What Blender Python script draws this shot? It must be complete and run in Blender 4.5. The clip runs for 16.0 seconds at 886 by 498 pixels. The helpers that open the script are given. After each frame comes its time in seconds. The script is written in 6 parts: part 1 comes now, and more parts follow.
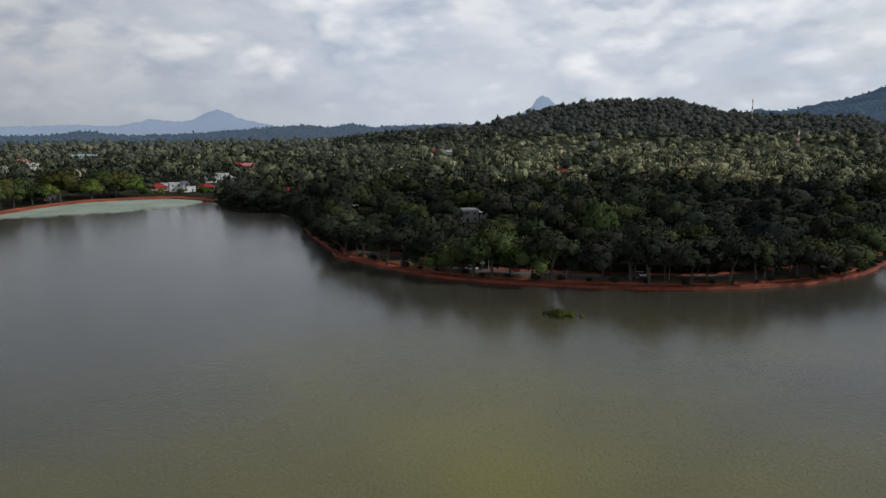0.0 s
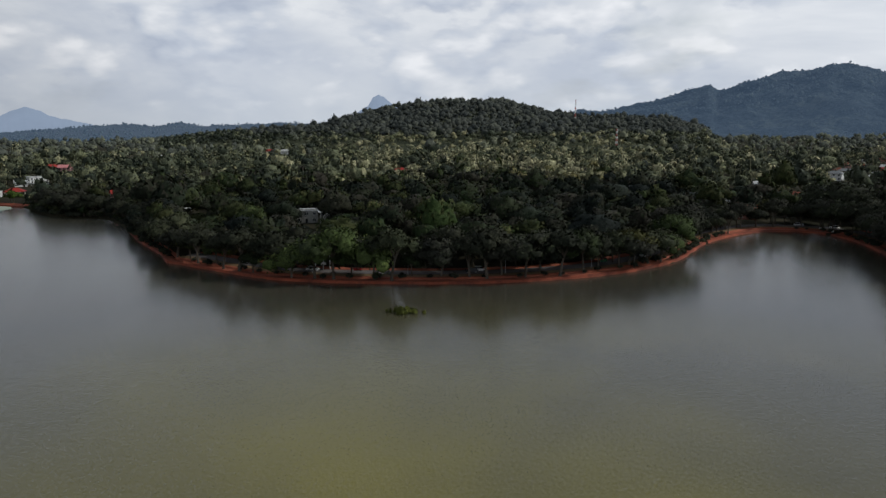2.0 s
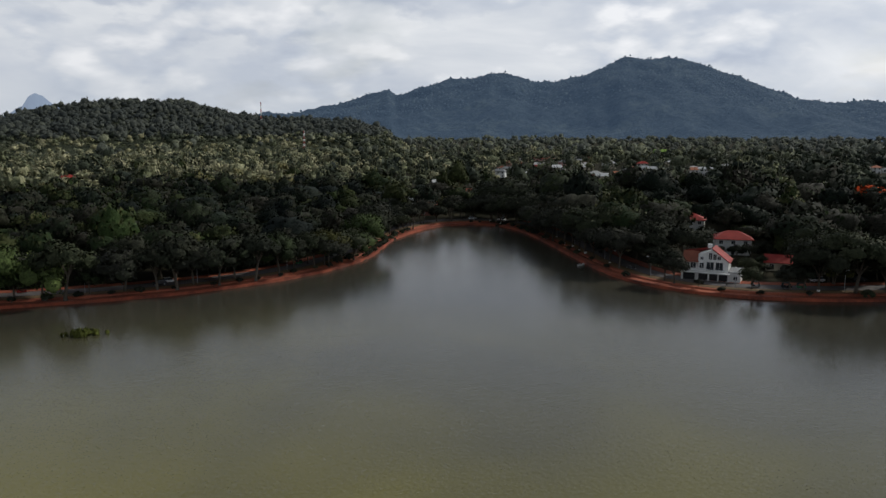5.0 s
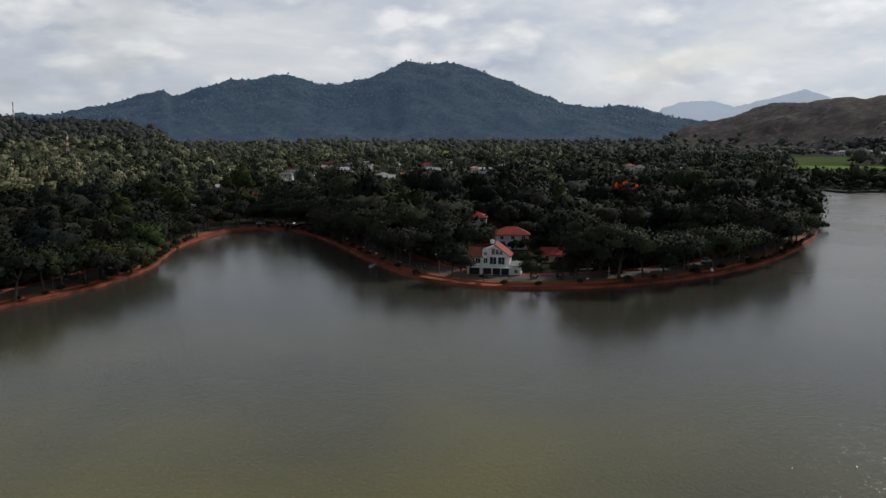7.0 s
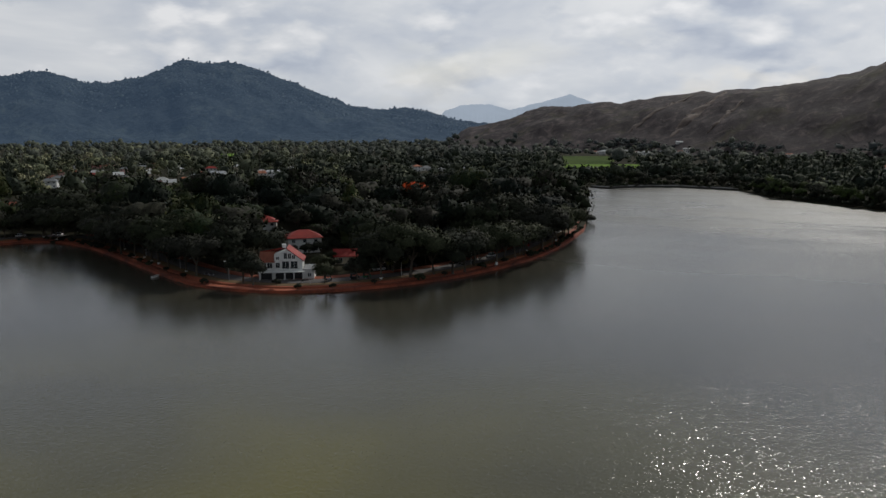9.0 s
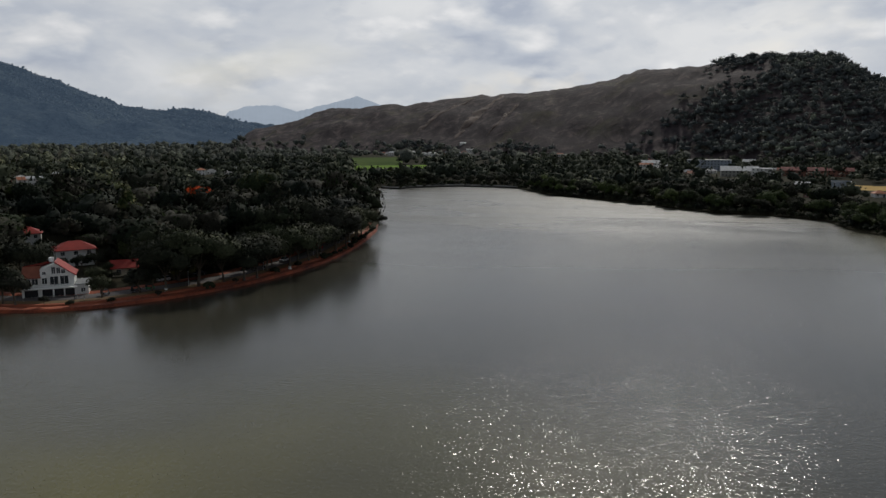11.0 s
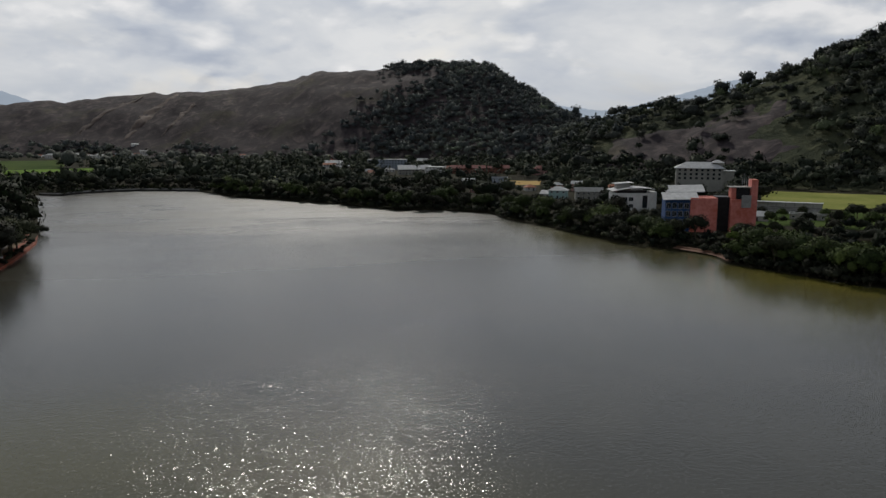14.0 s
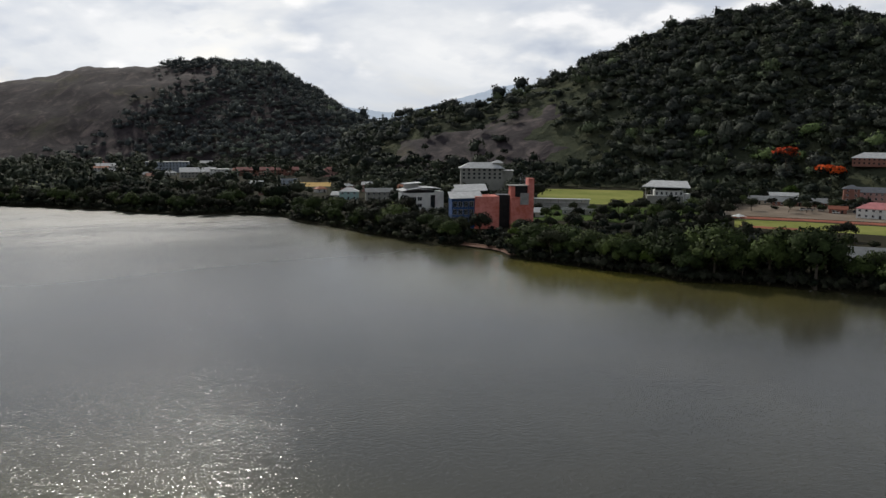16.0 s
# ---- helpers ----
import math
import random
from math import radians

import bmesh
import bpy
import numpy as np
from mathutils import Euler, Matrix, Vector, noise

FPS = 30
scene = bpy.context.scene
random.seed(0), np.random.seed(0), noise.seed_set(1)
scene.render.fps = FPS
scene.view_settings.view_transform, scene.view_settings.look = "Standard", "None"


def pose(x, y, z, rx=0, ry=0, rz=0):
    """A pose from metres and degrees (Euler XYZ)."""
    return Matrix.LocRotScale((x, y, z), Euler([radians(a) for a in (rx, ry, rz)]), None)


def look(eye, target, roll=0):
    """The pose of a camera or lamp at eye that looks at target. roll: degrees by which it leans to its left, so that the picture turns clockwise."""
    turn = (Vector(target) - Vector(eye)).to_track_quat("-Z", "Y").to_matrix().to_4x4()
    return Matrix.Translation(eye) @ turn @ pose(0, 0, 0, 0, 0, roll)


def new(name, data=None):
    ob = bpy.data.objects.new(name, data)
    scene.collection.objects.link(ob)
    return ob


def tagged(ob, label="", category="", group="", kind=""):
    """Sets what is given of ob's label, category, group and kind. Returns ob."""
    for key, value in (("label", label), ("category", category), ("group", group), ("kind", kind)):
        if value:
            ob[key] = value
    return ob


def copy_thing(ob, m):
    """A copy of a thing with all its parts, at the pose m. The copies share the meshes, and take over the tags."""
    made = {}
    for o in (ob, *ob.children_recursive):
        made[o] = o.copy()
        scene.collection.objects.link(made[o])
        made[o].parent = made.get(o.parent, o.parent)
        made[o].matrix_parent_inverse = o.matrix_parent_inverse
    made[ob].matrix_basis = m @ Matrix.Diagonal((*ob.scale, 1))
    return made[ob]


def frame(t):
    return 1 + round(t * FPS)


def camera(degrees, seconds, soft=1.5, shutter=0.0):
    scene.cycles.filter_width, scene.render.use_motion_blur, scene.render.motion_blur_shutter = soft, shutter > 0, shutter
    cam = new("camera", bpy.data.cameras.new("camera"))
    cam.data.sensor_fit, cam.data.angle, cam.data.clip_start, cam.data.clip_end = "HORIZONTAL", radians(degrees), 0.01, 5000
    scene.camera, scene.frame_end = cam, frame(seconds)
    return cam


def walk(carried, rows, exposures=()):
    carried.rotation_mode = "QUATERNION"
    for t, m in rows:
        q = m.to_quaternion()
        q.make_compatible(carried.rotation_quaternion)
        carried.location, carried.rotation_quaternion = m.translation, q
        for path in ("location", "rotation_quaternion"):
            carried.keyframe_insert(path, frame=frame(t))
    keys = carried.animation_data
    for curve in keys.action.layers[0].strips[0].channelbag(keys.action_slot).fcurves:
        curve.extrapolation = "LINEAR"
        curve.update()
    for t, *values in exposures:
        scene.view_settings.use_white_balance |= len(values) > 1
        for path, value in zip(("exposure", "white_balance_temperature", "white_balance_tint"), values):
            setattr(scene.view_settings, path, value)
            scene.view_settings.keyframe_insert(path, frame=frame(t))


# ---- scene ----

# The camera hovers over the lake on one spot and turns to its right.
cam = camera(60.5, 16.0, soft=1.45)
EYE = (0.0, 0.0, 50.0)
TURN = (
    (0.0, 0.0, -9.28, -0.37), (0.5, 2.74, -9.33, -0.34), (1.0, 5.51, -9.39, -0.31), (1.5, 8.69, -9.4, -0.31),
    (2.0, 12.11, -9.42, -0.3), (2.5, 15.75, -9.4, -0.26), (3.0, 19.44, -9.41, -0.2), (3.5, 23.41, -9.42, -0.17),
    (4.0, 27.32, -9.39, -0.14), (6.5, 47.03, -9.21, -0.16), (7.0, 50.99, -9.17, -0.12), (7.5, 54.9, -9.15, -0.08),
    (8.0, 58.85, -9.12, -0.09), (8.5, 62.74, -9.09, -0.11), (9.0, 66.71, -9.06, -0.1), (11.5, 86.2, -8.95, -0.03),
    (12.0, 90.02, -8.95, 0.05), (12.5, 93.93, -8.95, 0.12), (13.0, 97.91, -8.94, 0.14), (13.5, 101.81, -8.9, 0.16),
    (14.0, 105.77, -8.88, 0.2), (14.5, 109.66, -8.84, 0.27), (15.0, 113.61, -8.79, 0.31), (15.5, 117.5, -8.72, 0.36),
    (16.0, 121.47, -8.7, 0.42),
)


def aim(bearing, pitch):
    b, p = radians(bearing), radians(pitch)
    return (EYE[0] + 100 * math.sin(b) * math.cos(p), EYE[1] + 100 * math.cos(b) * math.cos(p), EYE[2] + 100 * math.sin(p))


# the film's own exposure drops a little while it looks towards the sun
EXPOSURES = ((0.0, 0.05, 6250, 10), (4.0, 0.05, 6280, 10), (6.5, -0.08, 6400, 10), (9.0, -0.22, 6400, 10), (12.5, -0.3, 6500, 10), (15.0, -0.12, 6500, 10), (16.0, 0.08, 6500, 10))
walk(cam, [(t, look(EYE, aim(b, p), r)) for t, b, p, r in TURN], EXPOSURES)

# ---- plan: bearings in degrees clockwise from the first view, distances in metres ----
WEST_SHORE = ((-36, 470), (-30.4, 508), (-28.7, 530), (-27, 547), (-25.3, 563), (-22, 567), (-19.8, 567), (-17.9, 546), (-16.8, 529),
              (-16, 489), (-15.2, 467), (-14, 455), (-12, 444), (-11, 415), (-10.4, 367), (-9.6, 338), (-8.7, 313))
WOOD_SHORE = ((-8.2, 291), (-7.1, 284), (-4.5, 266), (-1.5, 249), (2.9, 239), (7.2, 235), (11.4, 233), (15.6, 234), (19.5, 239),
              (23.3, 247), (26.8, 261), (29.2, 279), (30.4, 299), (31.2, 325), (32.5, 346), (34.1, 365), (35.7, 378), (38.1, 380))
VILLA_SHORE = ((39.8, 371), (41.4, 350), (43.1, 319), (44.8, 289), (47.3, 257), (49.9, 242), (53.9, 232), (58.2, 231), (62.4, 236),
               (65.5, 243), (68.4, 253), (71.6, 271), (74, 292), (75.6, 318), (76.6, 345), (77.4, 376), (77.52, 408), (77.53, 655))
EAST_SHORE = ((79, 640), (80.4, 659), (83.6, 671), (87.8, 653), (90.3, 588), (94.6, 545), (97.5, 523), (98.9, 505), (102.2, 478),
              (105.6, 476), (109.2, 462), (110.6, 430), (113.2, 405), (116, 372), (118.8, 350), (122, 336), (125.6, 321), (126.5, 305),
              (130.7, 291), (133.3, 284), (137.8, 275), (139, 268), (144, 272), (150, 271), (158, 273))
BACK_SHORE = ((180, 270), (230, 290), (280, 380), (324, 470))
SHORE = WEST_SHORE + WOOD_SHORE + VILLA_SHORE + EAST_SHORE + BACK_SHORE

# crest lines: bearing, height of the crest over the lake
FAR_PEAK = ((-29.9, 57), (-28.3, 57), (-25.6, 64), (-23.2, 54), (-21.3, 78), (-20.9, 94), (-20.2, 87), (-18.7, 77), (-18.0, 86), (-17.2, 120), (-16.3, 145), (-15.6, 132), (-14.9, 99), (-13.7, 75), (-12.5, 55))
LOW_RIDGE = ((-29.9, 19), (-27.3, 20), (-24.6, 34), (-23.2, 19), (-21.8, 14), (-18.0, 21), (-13.7, 39), (-10.1, 55), (-8.5, 41), (-6.6, 59), (-5.1, 42), (-3.5, 50), (1.6, 53), (4.1, 47))
ROCK_TOOTH = ((5.6, 104), (6.6, 155), (7.0, 203), (7.4, 218), (7.8, 208), (8.4, 163), (9.5, 118))
WOODED_HILL = ((-7.7, 19), (-3.5, 32), (0.7, 43), (3.3, 48), (4.9, 65), (7.4, 82), (10.3, 97), (13.5, 105), (17.0, 101), (18.5, 84), (20.4, 73), (22.2, 66), (26.1, 61), (30.0, 48))
BIG_RANGE = ((21.1, 81), (23.1, 107), (25.1, 115), (27.9, 148), (30.1, 192), (31.1, 209), (31.7, 186), (35.4, 249), (37.4, 257), (38.7, 282), (40.2, 267), (41.8, 230), (44.2, 254), (46.7, 306), (48.2, 329), (49.2, 319), (51.7, 329), (54.2, 298), (55.8, 255), (57.9, 197), (59.6, 154), (62.4, 133), (64.8, 125), (67.2, 107), (69.5, 91), (71.8, 69))
FAR_TWIN = ((67.0, 155), (68.3, 187), (70.2, 191), (71.7, 157), (72.8, 178), (74.5, 211), (76.1, 246), (77.3, 208), (78.7, 166), (80.9, 147))
ROCK_HILL = ((68.9, 50), (71.4, 68), (72.9, 89), (74.8, 102), (78.2, 109), (83.0, 119), (87.1, 131), (91.2, 140), (94.6, 158), (97.1, 178), (99.5, 184), (102.8, 190), (105.2, 196), (107.2, 195), (109.1, 186), (110.7, 154), (112.7, 125), (114.6, 92), (115.7, 78), (117.6, 56))
STEEP_HILL = ((114.5, 49), (117.0, 72), (119.5, 87), (121.6, 98), (123.3, 96), (125.0, 109), (126.2, 120), (128.7, 133), (130.3, 145), (132.7, 165), (134.2, 176), (136.2, 190), (137.7, 202), (139.5, 204), (141.3, 220), (142.8, 220), (145.5, 223), (147.6, 210), (150.8, 204), (156.0, 191))
FAR_SLOPE = ((113.7, 199), (115.4, 183), (117.5, 167), (119.1, 185), (121.2, 221), (123.3, 266), (125.4, 314), (127.5, 341))

# houses: bearing, distance, width, depth, storeys, turn, wall tone, roof tone, roof kind
WEST_HOUSES = (
    (-26.1, 800, 18, 10, 2, 10, "pink", "pale", "hip"), (-28.8, 1010, 11, 12, 3, -15, "pink", "rose", "gable"), (-28.1, 1000, 14, 9, 2, 20, "white", "pale", "hip"), (-29.8, 980, 11, 8, 2, 0, "white", "slab", "flat"),
    (-26.6, 1090, 14, 9, 1, 8, "white", "pale", "gable"), (-25.5, 1250, 18, 10, 2, 5, "white", "blue", "gable"), (-24.6, 1260, 16, 9, 2, -8, "white", "blue", "gable"), (-19.2, 612, 13, 9, 2, 8, "white", "slab", "flat"),
    (-18.5, 606, 9, 7, 2, 14, "white", "slate", "gable"), (-20.5, 625, 13, 9, 1, 12, "pink", "red", "hip"), (-19.9, 640, 8, 7, 1, 0, "white", "pale", "gable"), (-17.3, 612, 12, 8, 1, -10, "cream", "red", "hip"),
    (-15.0, 880, 16, 10, 2, 10, "pink", "red", "hip"), (-14.2, 870, 12, 9, 2, -20, "pink", "rose", "gable"), (-15.9, 720, 15, 9, 2, 15, "white", "slab", "flat"), (-16.9, 700, 9, 7, 1, 0, "white", "pale", "gable"),
    (-8.1, 1080, 13, 9, 2, 0, "white", "pale", "hip"), (-27.4, 575, 6, 4, 1, 10, "white", "pale", "gable"), (-11.0, 520, 9, 7, 2, 12, "pink", "red", "gable"))
WOOD_HOUSES = (
    (-6.8, 452, 8, 6, 2, 15, "white", "red", "gable"), (1.6, 384, 15, 8, 2, 0, "grey", "pale", "flat"), (3.3, 378, 6, 6, 2, 0, "grey", "pale", "hip"),
    (8.9, 705, 12, 9, 2, 0, "cream", "red", "hip"), (0.4, 1240, 13, 9, 2, 0, "white", "pale", "gable"), (-0.6, 1250, 12, 9, 2, 0, "pink", "red", "gable"),
    (-2.4, 1220, 13, 9, 2, 12, "white", "grey", "gable"), (35.0, 560, 12, 9, 2, 8, "white", "pale", "gable"), (36.6, 520, 13, 9, 1, -12, "cream", "brown", "gable"),
    (33.9, 412, 9, 7, 2, 10, "brick", "brown", "gable"), (33.1, 470, 11, 8, 1, 0, "white", "grey", "flat"))
VILLA_HOUSES = (
    (56.2, 306, 13, 9, 2, 6, "white", "red", "hip"), (53.4, 362, 11, 8, 2, -4, "white", "red", "hip"), (59.3, 277, 7.5, 7, 1, 0, "cream", "red", "gable"),
    (62.0, 277, 10, 6, 1, 5, "cream", "pale", "flat"))
EAST_HOUSES = (
    (97.6, 1010, 24, 12, 2, 0, "white", "pale", "gable"), (97.4, 1080, 14, 10, 2, 0, "cream", "red", "hip"), (101.6, 960, 48, 18, 4, -5, "steel", "grey", "flat"),
    (103.6, 850, 36, 16, 2, 4, "grey", "pale", "gable"), (105.2, 835, 20, 12, 3, -20, "white", "pale", "flat"), (104.2, 1090, 15, 10, 2, 0, "white", "pale", "gable"),
    (107.6, 880, 40, 11, 2, 3, "brick", "crimson", "gable"), (109.9, 885, 24, 11, 2, 3, "brick", "crimson", "gable"), (113.0, 850, 15, 11, 2, 5, "pink", "crimson", "hip"),
    (110.0, 648, 13, 9, 3, 0, "steel", "pale", "flat"), (114.4, 560, 13, 9, 2, -8, "teal", "pale", "hip"), (116.6, 555, 19, 9, 2, 6, "grey", "grey", "gable"),
    (122.4, 560, 9, 8, 2, 0, "cream", "pale", "hip"))
SCHOOL_HOUSES = (
    (144.1, 590, 26, 10, 1, 0, "cream", "grey", "gable"), (146.6, 585, 34, 10, 1, 4, "brick", "grey", "gable"), (145.5, 640, 22, 8, 1, 0, "white", "pale", "gable"),
    (151.8, 622, 40, 12, 3, 4, "pink", "slate", "gable"), (149.7, 603, 10, 9, 4, 4, "brick", "slate", "hip"), (151.4, 520, 22, 12, 2, -10, "white", "rose", "hip"), (151.0, 735, 36, 16, 2, 0, "brick", "pale", "hip"),
    (150.6, 338, 20, 9, 1, 8, "grey", "grey", "gable"), (151.6, 322, 18, 9, 1, 8, "grey", "grey", "gable"), (149.0, 540, 10, 6, 1, 0, "brick", "brown", "gable"),
    (132.0, 470, 26, 8, 1, 0, "grey", "pale", "flat"), (128.0, 452, 16, 8, 1, 6, "white", "pale", "gable"))


def clusters():
    """The towns and villages in the trees: bearing, distance, width, depth, storeys, turn, wall, roof, roof kind."""
    rng = random.Random(7)
    for b0, b1, d0, d1, n in ((39.3, 48.2, 650, 1040, 30), (48.2, 56.0, 700, 930, 12), (64.0, 68.2, 860, 930, 7), (77.5, 84.8, 1390, 1500, 17), (85.5, 92.0, 1330, 1400, 5), (95.5, 106.5, 830, 1010, 14), (107.0, 119.0, 560, 700, 9)):
        for i in range(n):
            yield (b0 + (i + rng.random()) * (b1 - b0) / n, rng.uniform(d0, d1), rng.uniform(7, 15), rng.uniform(6, 9), rng.choice((1, 1, 2)), rng.uniform(-25, 25),
                   rng.choice(("white", "cream", "pink", "white")), rng.choice(("red", "brown", "orange", "pale", "grey", "slab") if b0 < 70 else ("brown", "pale", "pale", "grey", "orange", "slab")), rng.choice(("hip", "gable")))


HOUSES = WEST_HOUSES + WOOD_HOUSES + VILLA_HOUSES + EAST_HOUSES + SCHOOL_HOUSES + tuple(clusters())
# open ground: bearing from, to, distance from, to
FIELDS = ((50.4, 51.9, 1330, 1480), (75.6, 81.2, 895, 1060), (75.4, 79.2, 1060, 1330), (128.2, 136.5, 530, 700), (142.2, 154.0, 425, 545), (110.6, 113.2, 690, 760), (124.5, 131.0, 372, 420), (84.5, 87.0, 1010, 1080))

# ---- light ----
SUN_BEARING, SUN_HEIGHT = 97.0, 36.0
sun_way = Vector((math.sin(radians(SUN_BEARING)) * math.cos(radians(SUN_HEIGHT)), math.cos(radians(SUN_BEARING)) * math.cos(radians(SUN_HEIGHT)), math.sin(radians(SUN_HEIGHT))))
sun = new("sun", bpy.data.lights.new("sun", "SUN"))
sun.data.energy, sun.data.angle, sun.data.color = 2.1, radians(0.8), (1.0, 0.95, 0.86)
sun.matrix_world = look(sun_way * 300, (0, 0, 0))


def link(nt, a, b):
    nt.links.new(a, b)


def node(nt, kind, **values):
    n = nt.nodes.new(kind)
    for key, value in values.items():
        n.inputs[key].default_value = value
    return n


def ramp(nt, fac, *stops):
    r = nt.nodes.new("ShaderNodeValToRGB")
    while len(r.color_ramp.elements) < len(stops):
        r.color_ramp.elements.new(0.5)
    for e, (p, c) in zip(r.color_ramp.elements, stops):
        e.position, e.color = p, (*c, 1) if len(c) == 3 else c
    link(nt, fac, r.inputs[0])
    return r.outputs[0]


def mixed(nt, fac, a, b, blend="MIX"):
    m = nt.nodes.new("ShaderNodeMix")
    m.data_type, m.blend_type = "RGBA", blend
    for sock, v in ((m.inputs[0], fac), (m.inputs[6], a), (m.inputs[7], b)):
        if isinstance(v, (int, float)):
            sock.default_value = v
        elif isinstance(v, tuple):
            sock.default_value = (*v, 1)
        else:
            link(nt, v, sock)
    return m.outputs[2]


def maths(nt, op, a, b=0.0, clamp=False):
    m = nt.nodes.new("ShaderNodeMath")
    m.operation, m.use_clamp = op, clamp
    for sock, v in zip(m.inputs, (a, b)):
        if isinstance(v, (int, float)):
            sock.default_value = v
        else:
            link(nt, v, sock)
    return m.outputs[0]


def mapped(nt, coord, scale, place=(0, 0, 0)):
    m = nt.nodes.new("ShaderNodeMapping")
    m.inputs["Scale"].default_value, m.inputs["Location"].default_value = scale, place
    link(nt, coord, m.inputs[0])
    return m.outputs[0]


def noisy(nt, coord, scale, detail=4, rough=0.55, distort=0.0):
    n = node(nt, "ShaderNodeTexNoise", Scale=scale, Detail=detail, Roughness=rough, Distortion=distort)
    link(nt, coord, n.inputs["Vector"])
    return n.outputs["Fac"]


world = bpy.data.worlds.new("sky")
scene.world = world
world.use_nodes = True
nt = world.node_tree
nt.nodes.clear()
sky = nt.nodes.new("ShaderNodeTexSky")
sky.sky_type, sky.sun_disc = "NISHITA", False
sky.sun_elevation, sky.sun_rotation = radians(SUN_HEIGHT), radians(SUN_BEARING)
sky.air_density, sky.dust_density = 1.0, 2.0
way = nt.nodes.new("ShaderNodeTexCoord").outputs["Generated"]
split = nt.nodes.new("ShaderNodeSeparateXYZ")
link(nt, way, split.inputs[0])
toward = nt.nodes.new("ShaderNodeVectorMath")
toward.operation = "DOT_PRODUCT"
toward.inputs[1].default_value = sun_way
link(nt, way, toward.inputs[0])
clear = mixed(nt, 1.0, sky.outputs[0], (0.075, 0.075, 0.075), "MULTIPLY")


def cloud_mass(lift, detail=9, rough=0.58):
    """How thick the cloud is in each direction, looked up a little higher by lift."""
    body = noisy(nt, mapped(nt, way, (5.6, 5.6, 13.0), (0.4, 2.2, 0.5 + lift)), 1.0, detail, rough, 0.15)
    puffs = nt.nodes.new("ShaderNodeTexVoronoi")
    puffs.feature = "SMOOTH_F1"
    puffs.inputs["Scale"].default_value, puffs.inputs["Smoothness"].default_value, puffs.inputs["Detail"].default_value = 1.0, 0.55, 2.0
    link(nt, mapped(nt, way, (10.0, 10.0, 21.0), (0.2, 1.0, 0.3 + 1.55 * lift)), puffs.inputs["Vector"])
    return maths(nt, "ADD", maths(nt, "MULTIPLY", body, 0.8), maths(nt, "MULTIPLY", maths(nt, "SUBTRACT", 0.55, puffs.outputs["Distance"]), 0.26))


# a pale sheet behind, and before it heaped clouds with grey undersides and bright tops: the mass here against the mass a little higher up
mass = cloud_mass(0.0)
relief = maths(nt, "SUBTRACT", cloud_mass(0.0, 5, 0.55), cloud_mass(0.42, 5, 0.55))
big = noisy(nt, mapped(nt, way, (3.6, 3.6, 9.0), (3.1, 0.7, 0.2)), 1.0, 5, 0.55, 0.3)
sheet = ramp(nt, big, (0.36, (0.52, 0.56, 0.63)), (0.50, (0.65, 0.675, 0.71)), (0.64, (0.78, 0.79, 0.80)))
heap = ramp(nt, maths(nt, "ADD", maths(nt, "MULTIPLY", relief, 1.75), 0.48), (0.30, (0.44, 0.485, 0.57)), (0.46, (0.55, 0.59, 0.655)), (0.60, (0.68, 0.70, 0.73)), (0.80, (0.86, 0.86, 0.865)))
front = ramp(nt, mass, (0.265, (0, 0, 0)), (0.375, (0.95, 0.95, 0.95)))
cloud = mixed(nt, front, sheet, heap)
cover = ramp(nt, noisy(nt, mapped(nt, way, (2.6, 2.6, 7.0), (1.5, 0.2, 0.0)), 1.0, 5, 0.55, 0.2), (0.30, (0.6, 0.6, 0.6)), (0.42, (1, 1, 1)))
heavens = mixed(nt, cover, clear, cloud)
high_up = ramp(nt, split.outputs[2], (0.15, (0, 0, 0)), (0.28, (0.8, 0.8, 0.8)))
heavens = mixed(nt, high_up, heavens, (0.565, 0.625, 0.72))
low = ramp(nt, split.outputs[2], (0.0, (1, 1, 1)), (0.075, (0, 0, 0)))
heavens = mixed(nt, maths(nt, "MULTIPLY", low, 0.72), heavens, (0.52, 0.56, 0.61))
# brighter towards the sun, dimmer overhead and behind, where the cloud is thick
facing_sun = maths(nt, "MULTIPLY", maths(nt, "POWER", maths(nt, "MAXIMUM", toward.outputs["Value"], 0.0), 2.0), 0.22)
away = maths(nt, "MULTIPLY", maths(nt, "MINIMUM", maths(nt, "ADD", toward.outputs["Value"], 0.12), 0.0), 0.92)
over = maths(nt, "MULTIPLY", maths(nt, "MAXIMUM", maths(nt, "SUBTRACT", split.outputs[2], 0.17), 0.0, True), -1.05)
glow = maths(nt, "ADD", maths(nt, "ADD", facing_sun, 0.95), maths(nt, "ADD", away, over))
gain = nt.nodes.new("ShaderNodeVectorMath")
gain.operation = "SCALE"
link(nt, heavens, gain.inputs[0])
link(nt, glow, gain.inputs["Scale"])
back = nt.nodes.new("ShaderNodeBackground")
back.inputs["Strength"].default_value = 1.0
link(nt, gain.outputs[0], back.inputs[0])
out = nt.nodes.new("ShaderNodeOutputWorld")
link(nt, back.outputs[0], out.inputs[0])

# ---- materials ----


def material(name, rough=0.8, spec=0.3):
    m = bpy.data.materials.new(name)
    m.use_nodes = True
    b = m.node_tree.nodes["Principled BSDF"]
    b.inputs["Roughness"].default_value = rough
    b.inputs["Specular IOR Level"].default_value = spec
    return m, m.node_tree, b


def place_of(nt):
    return nt.nodes.new("ShaderNodeNewGeometry").outputs["Position"]


def bumped(nt, b, height, strength, distance):
    n = node(nt, "ShaderNodeBump", Strength=strength, Distance=distance)
    link(nt, height, n.inputs["Height"])
    link(nt, n.outputs[0], b.inputs["Normal"])


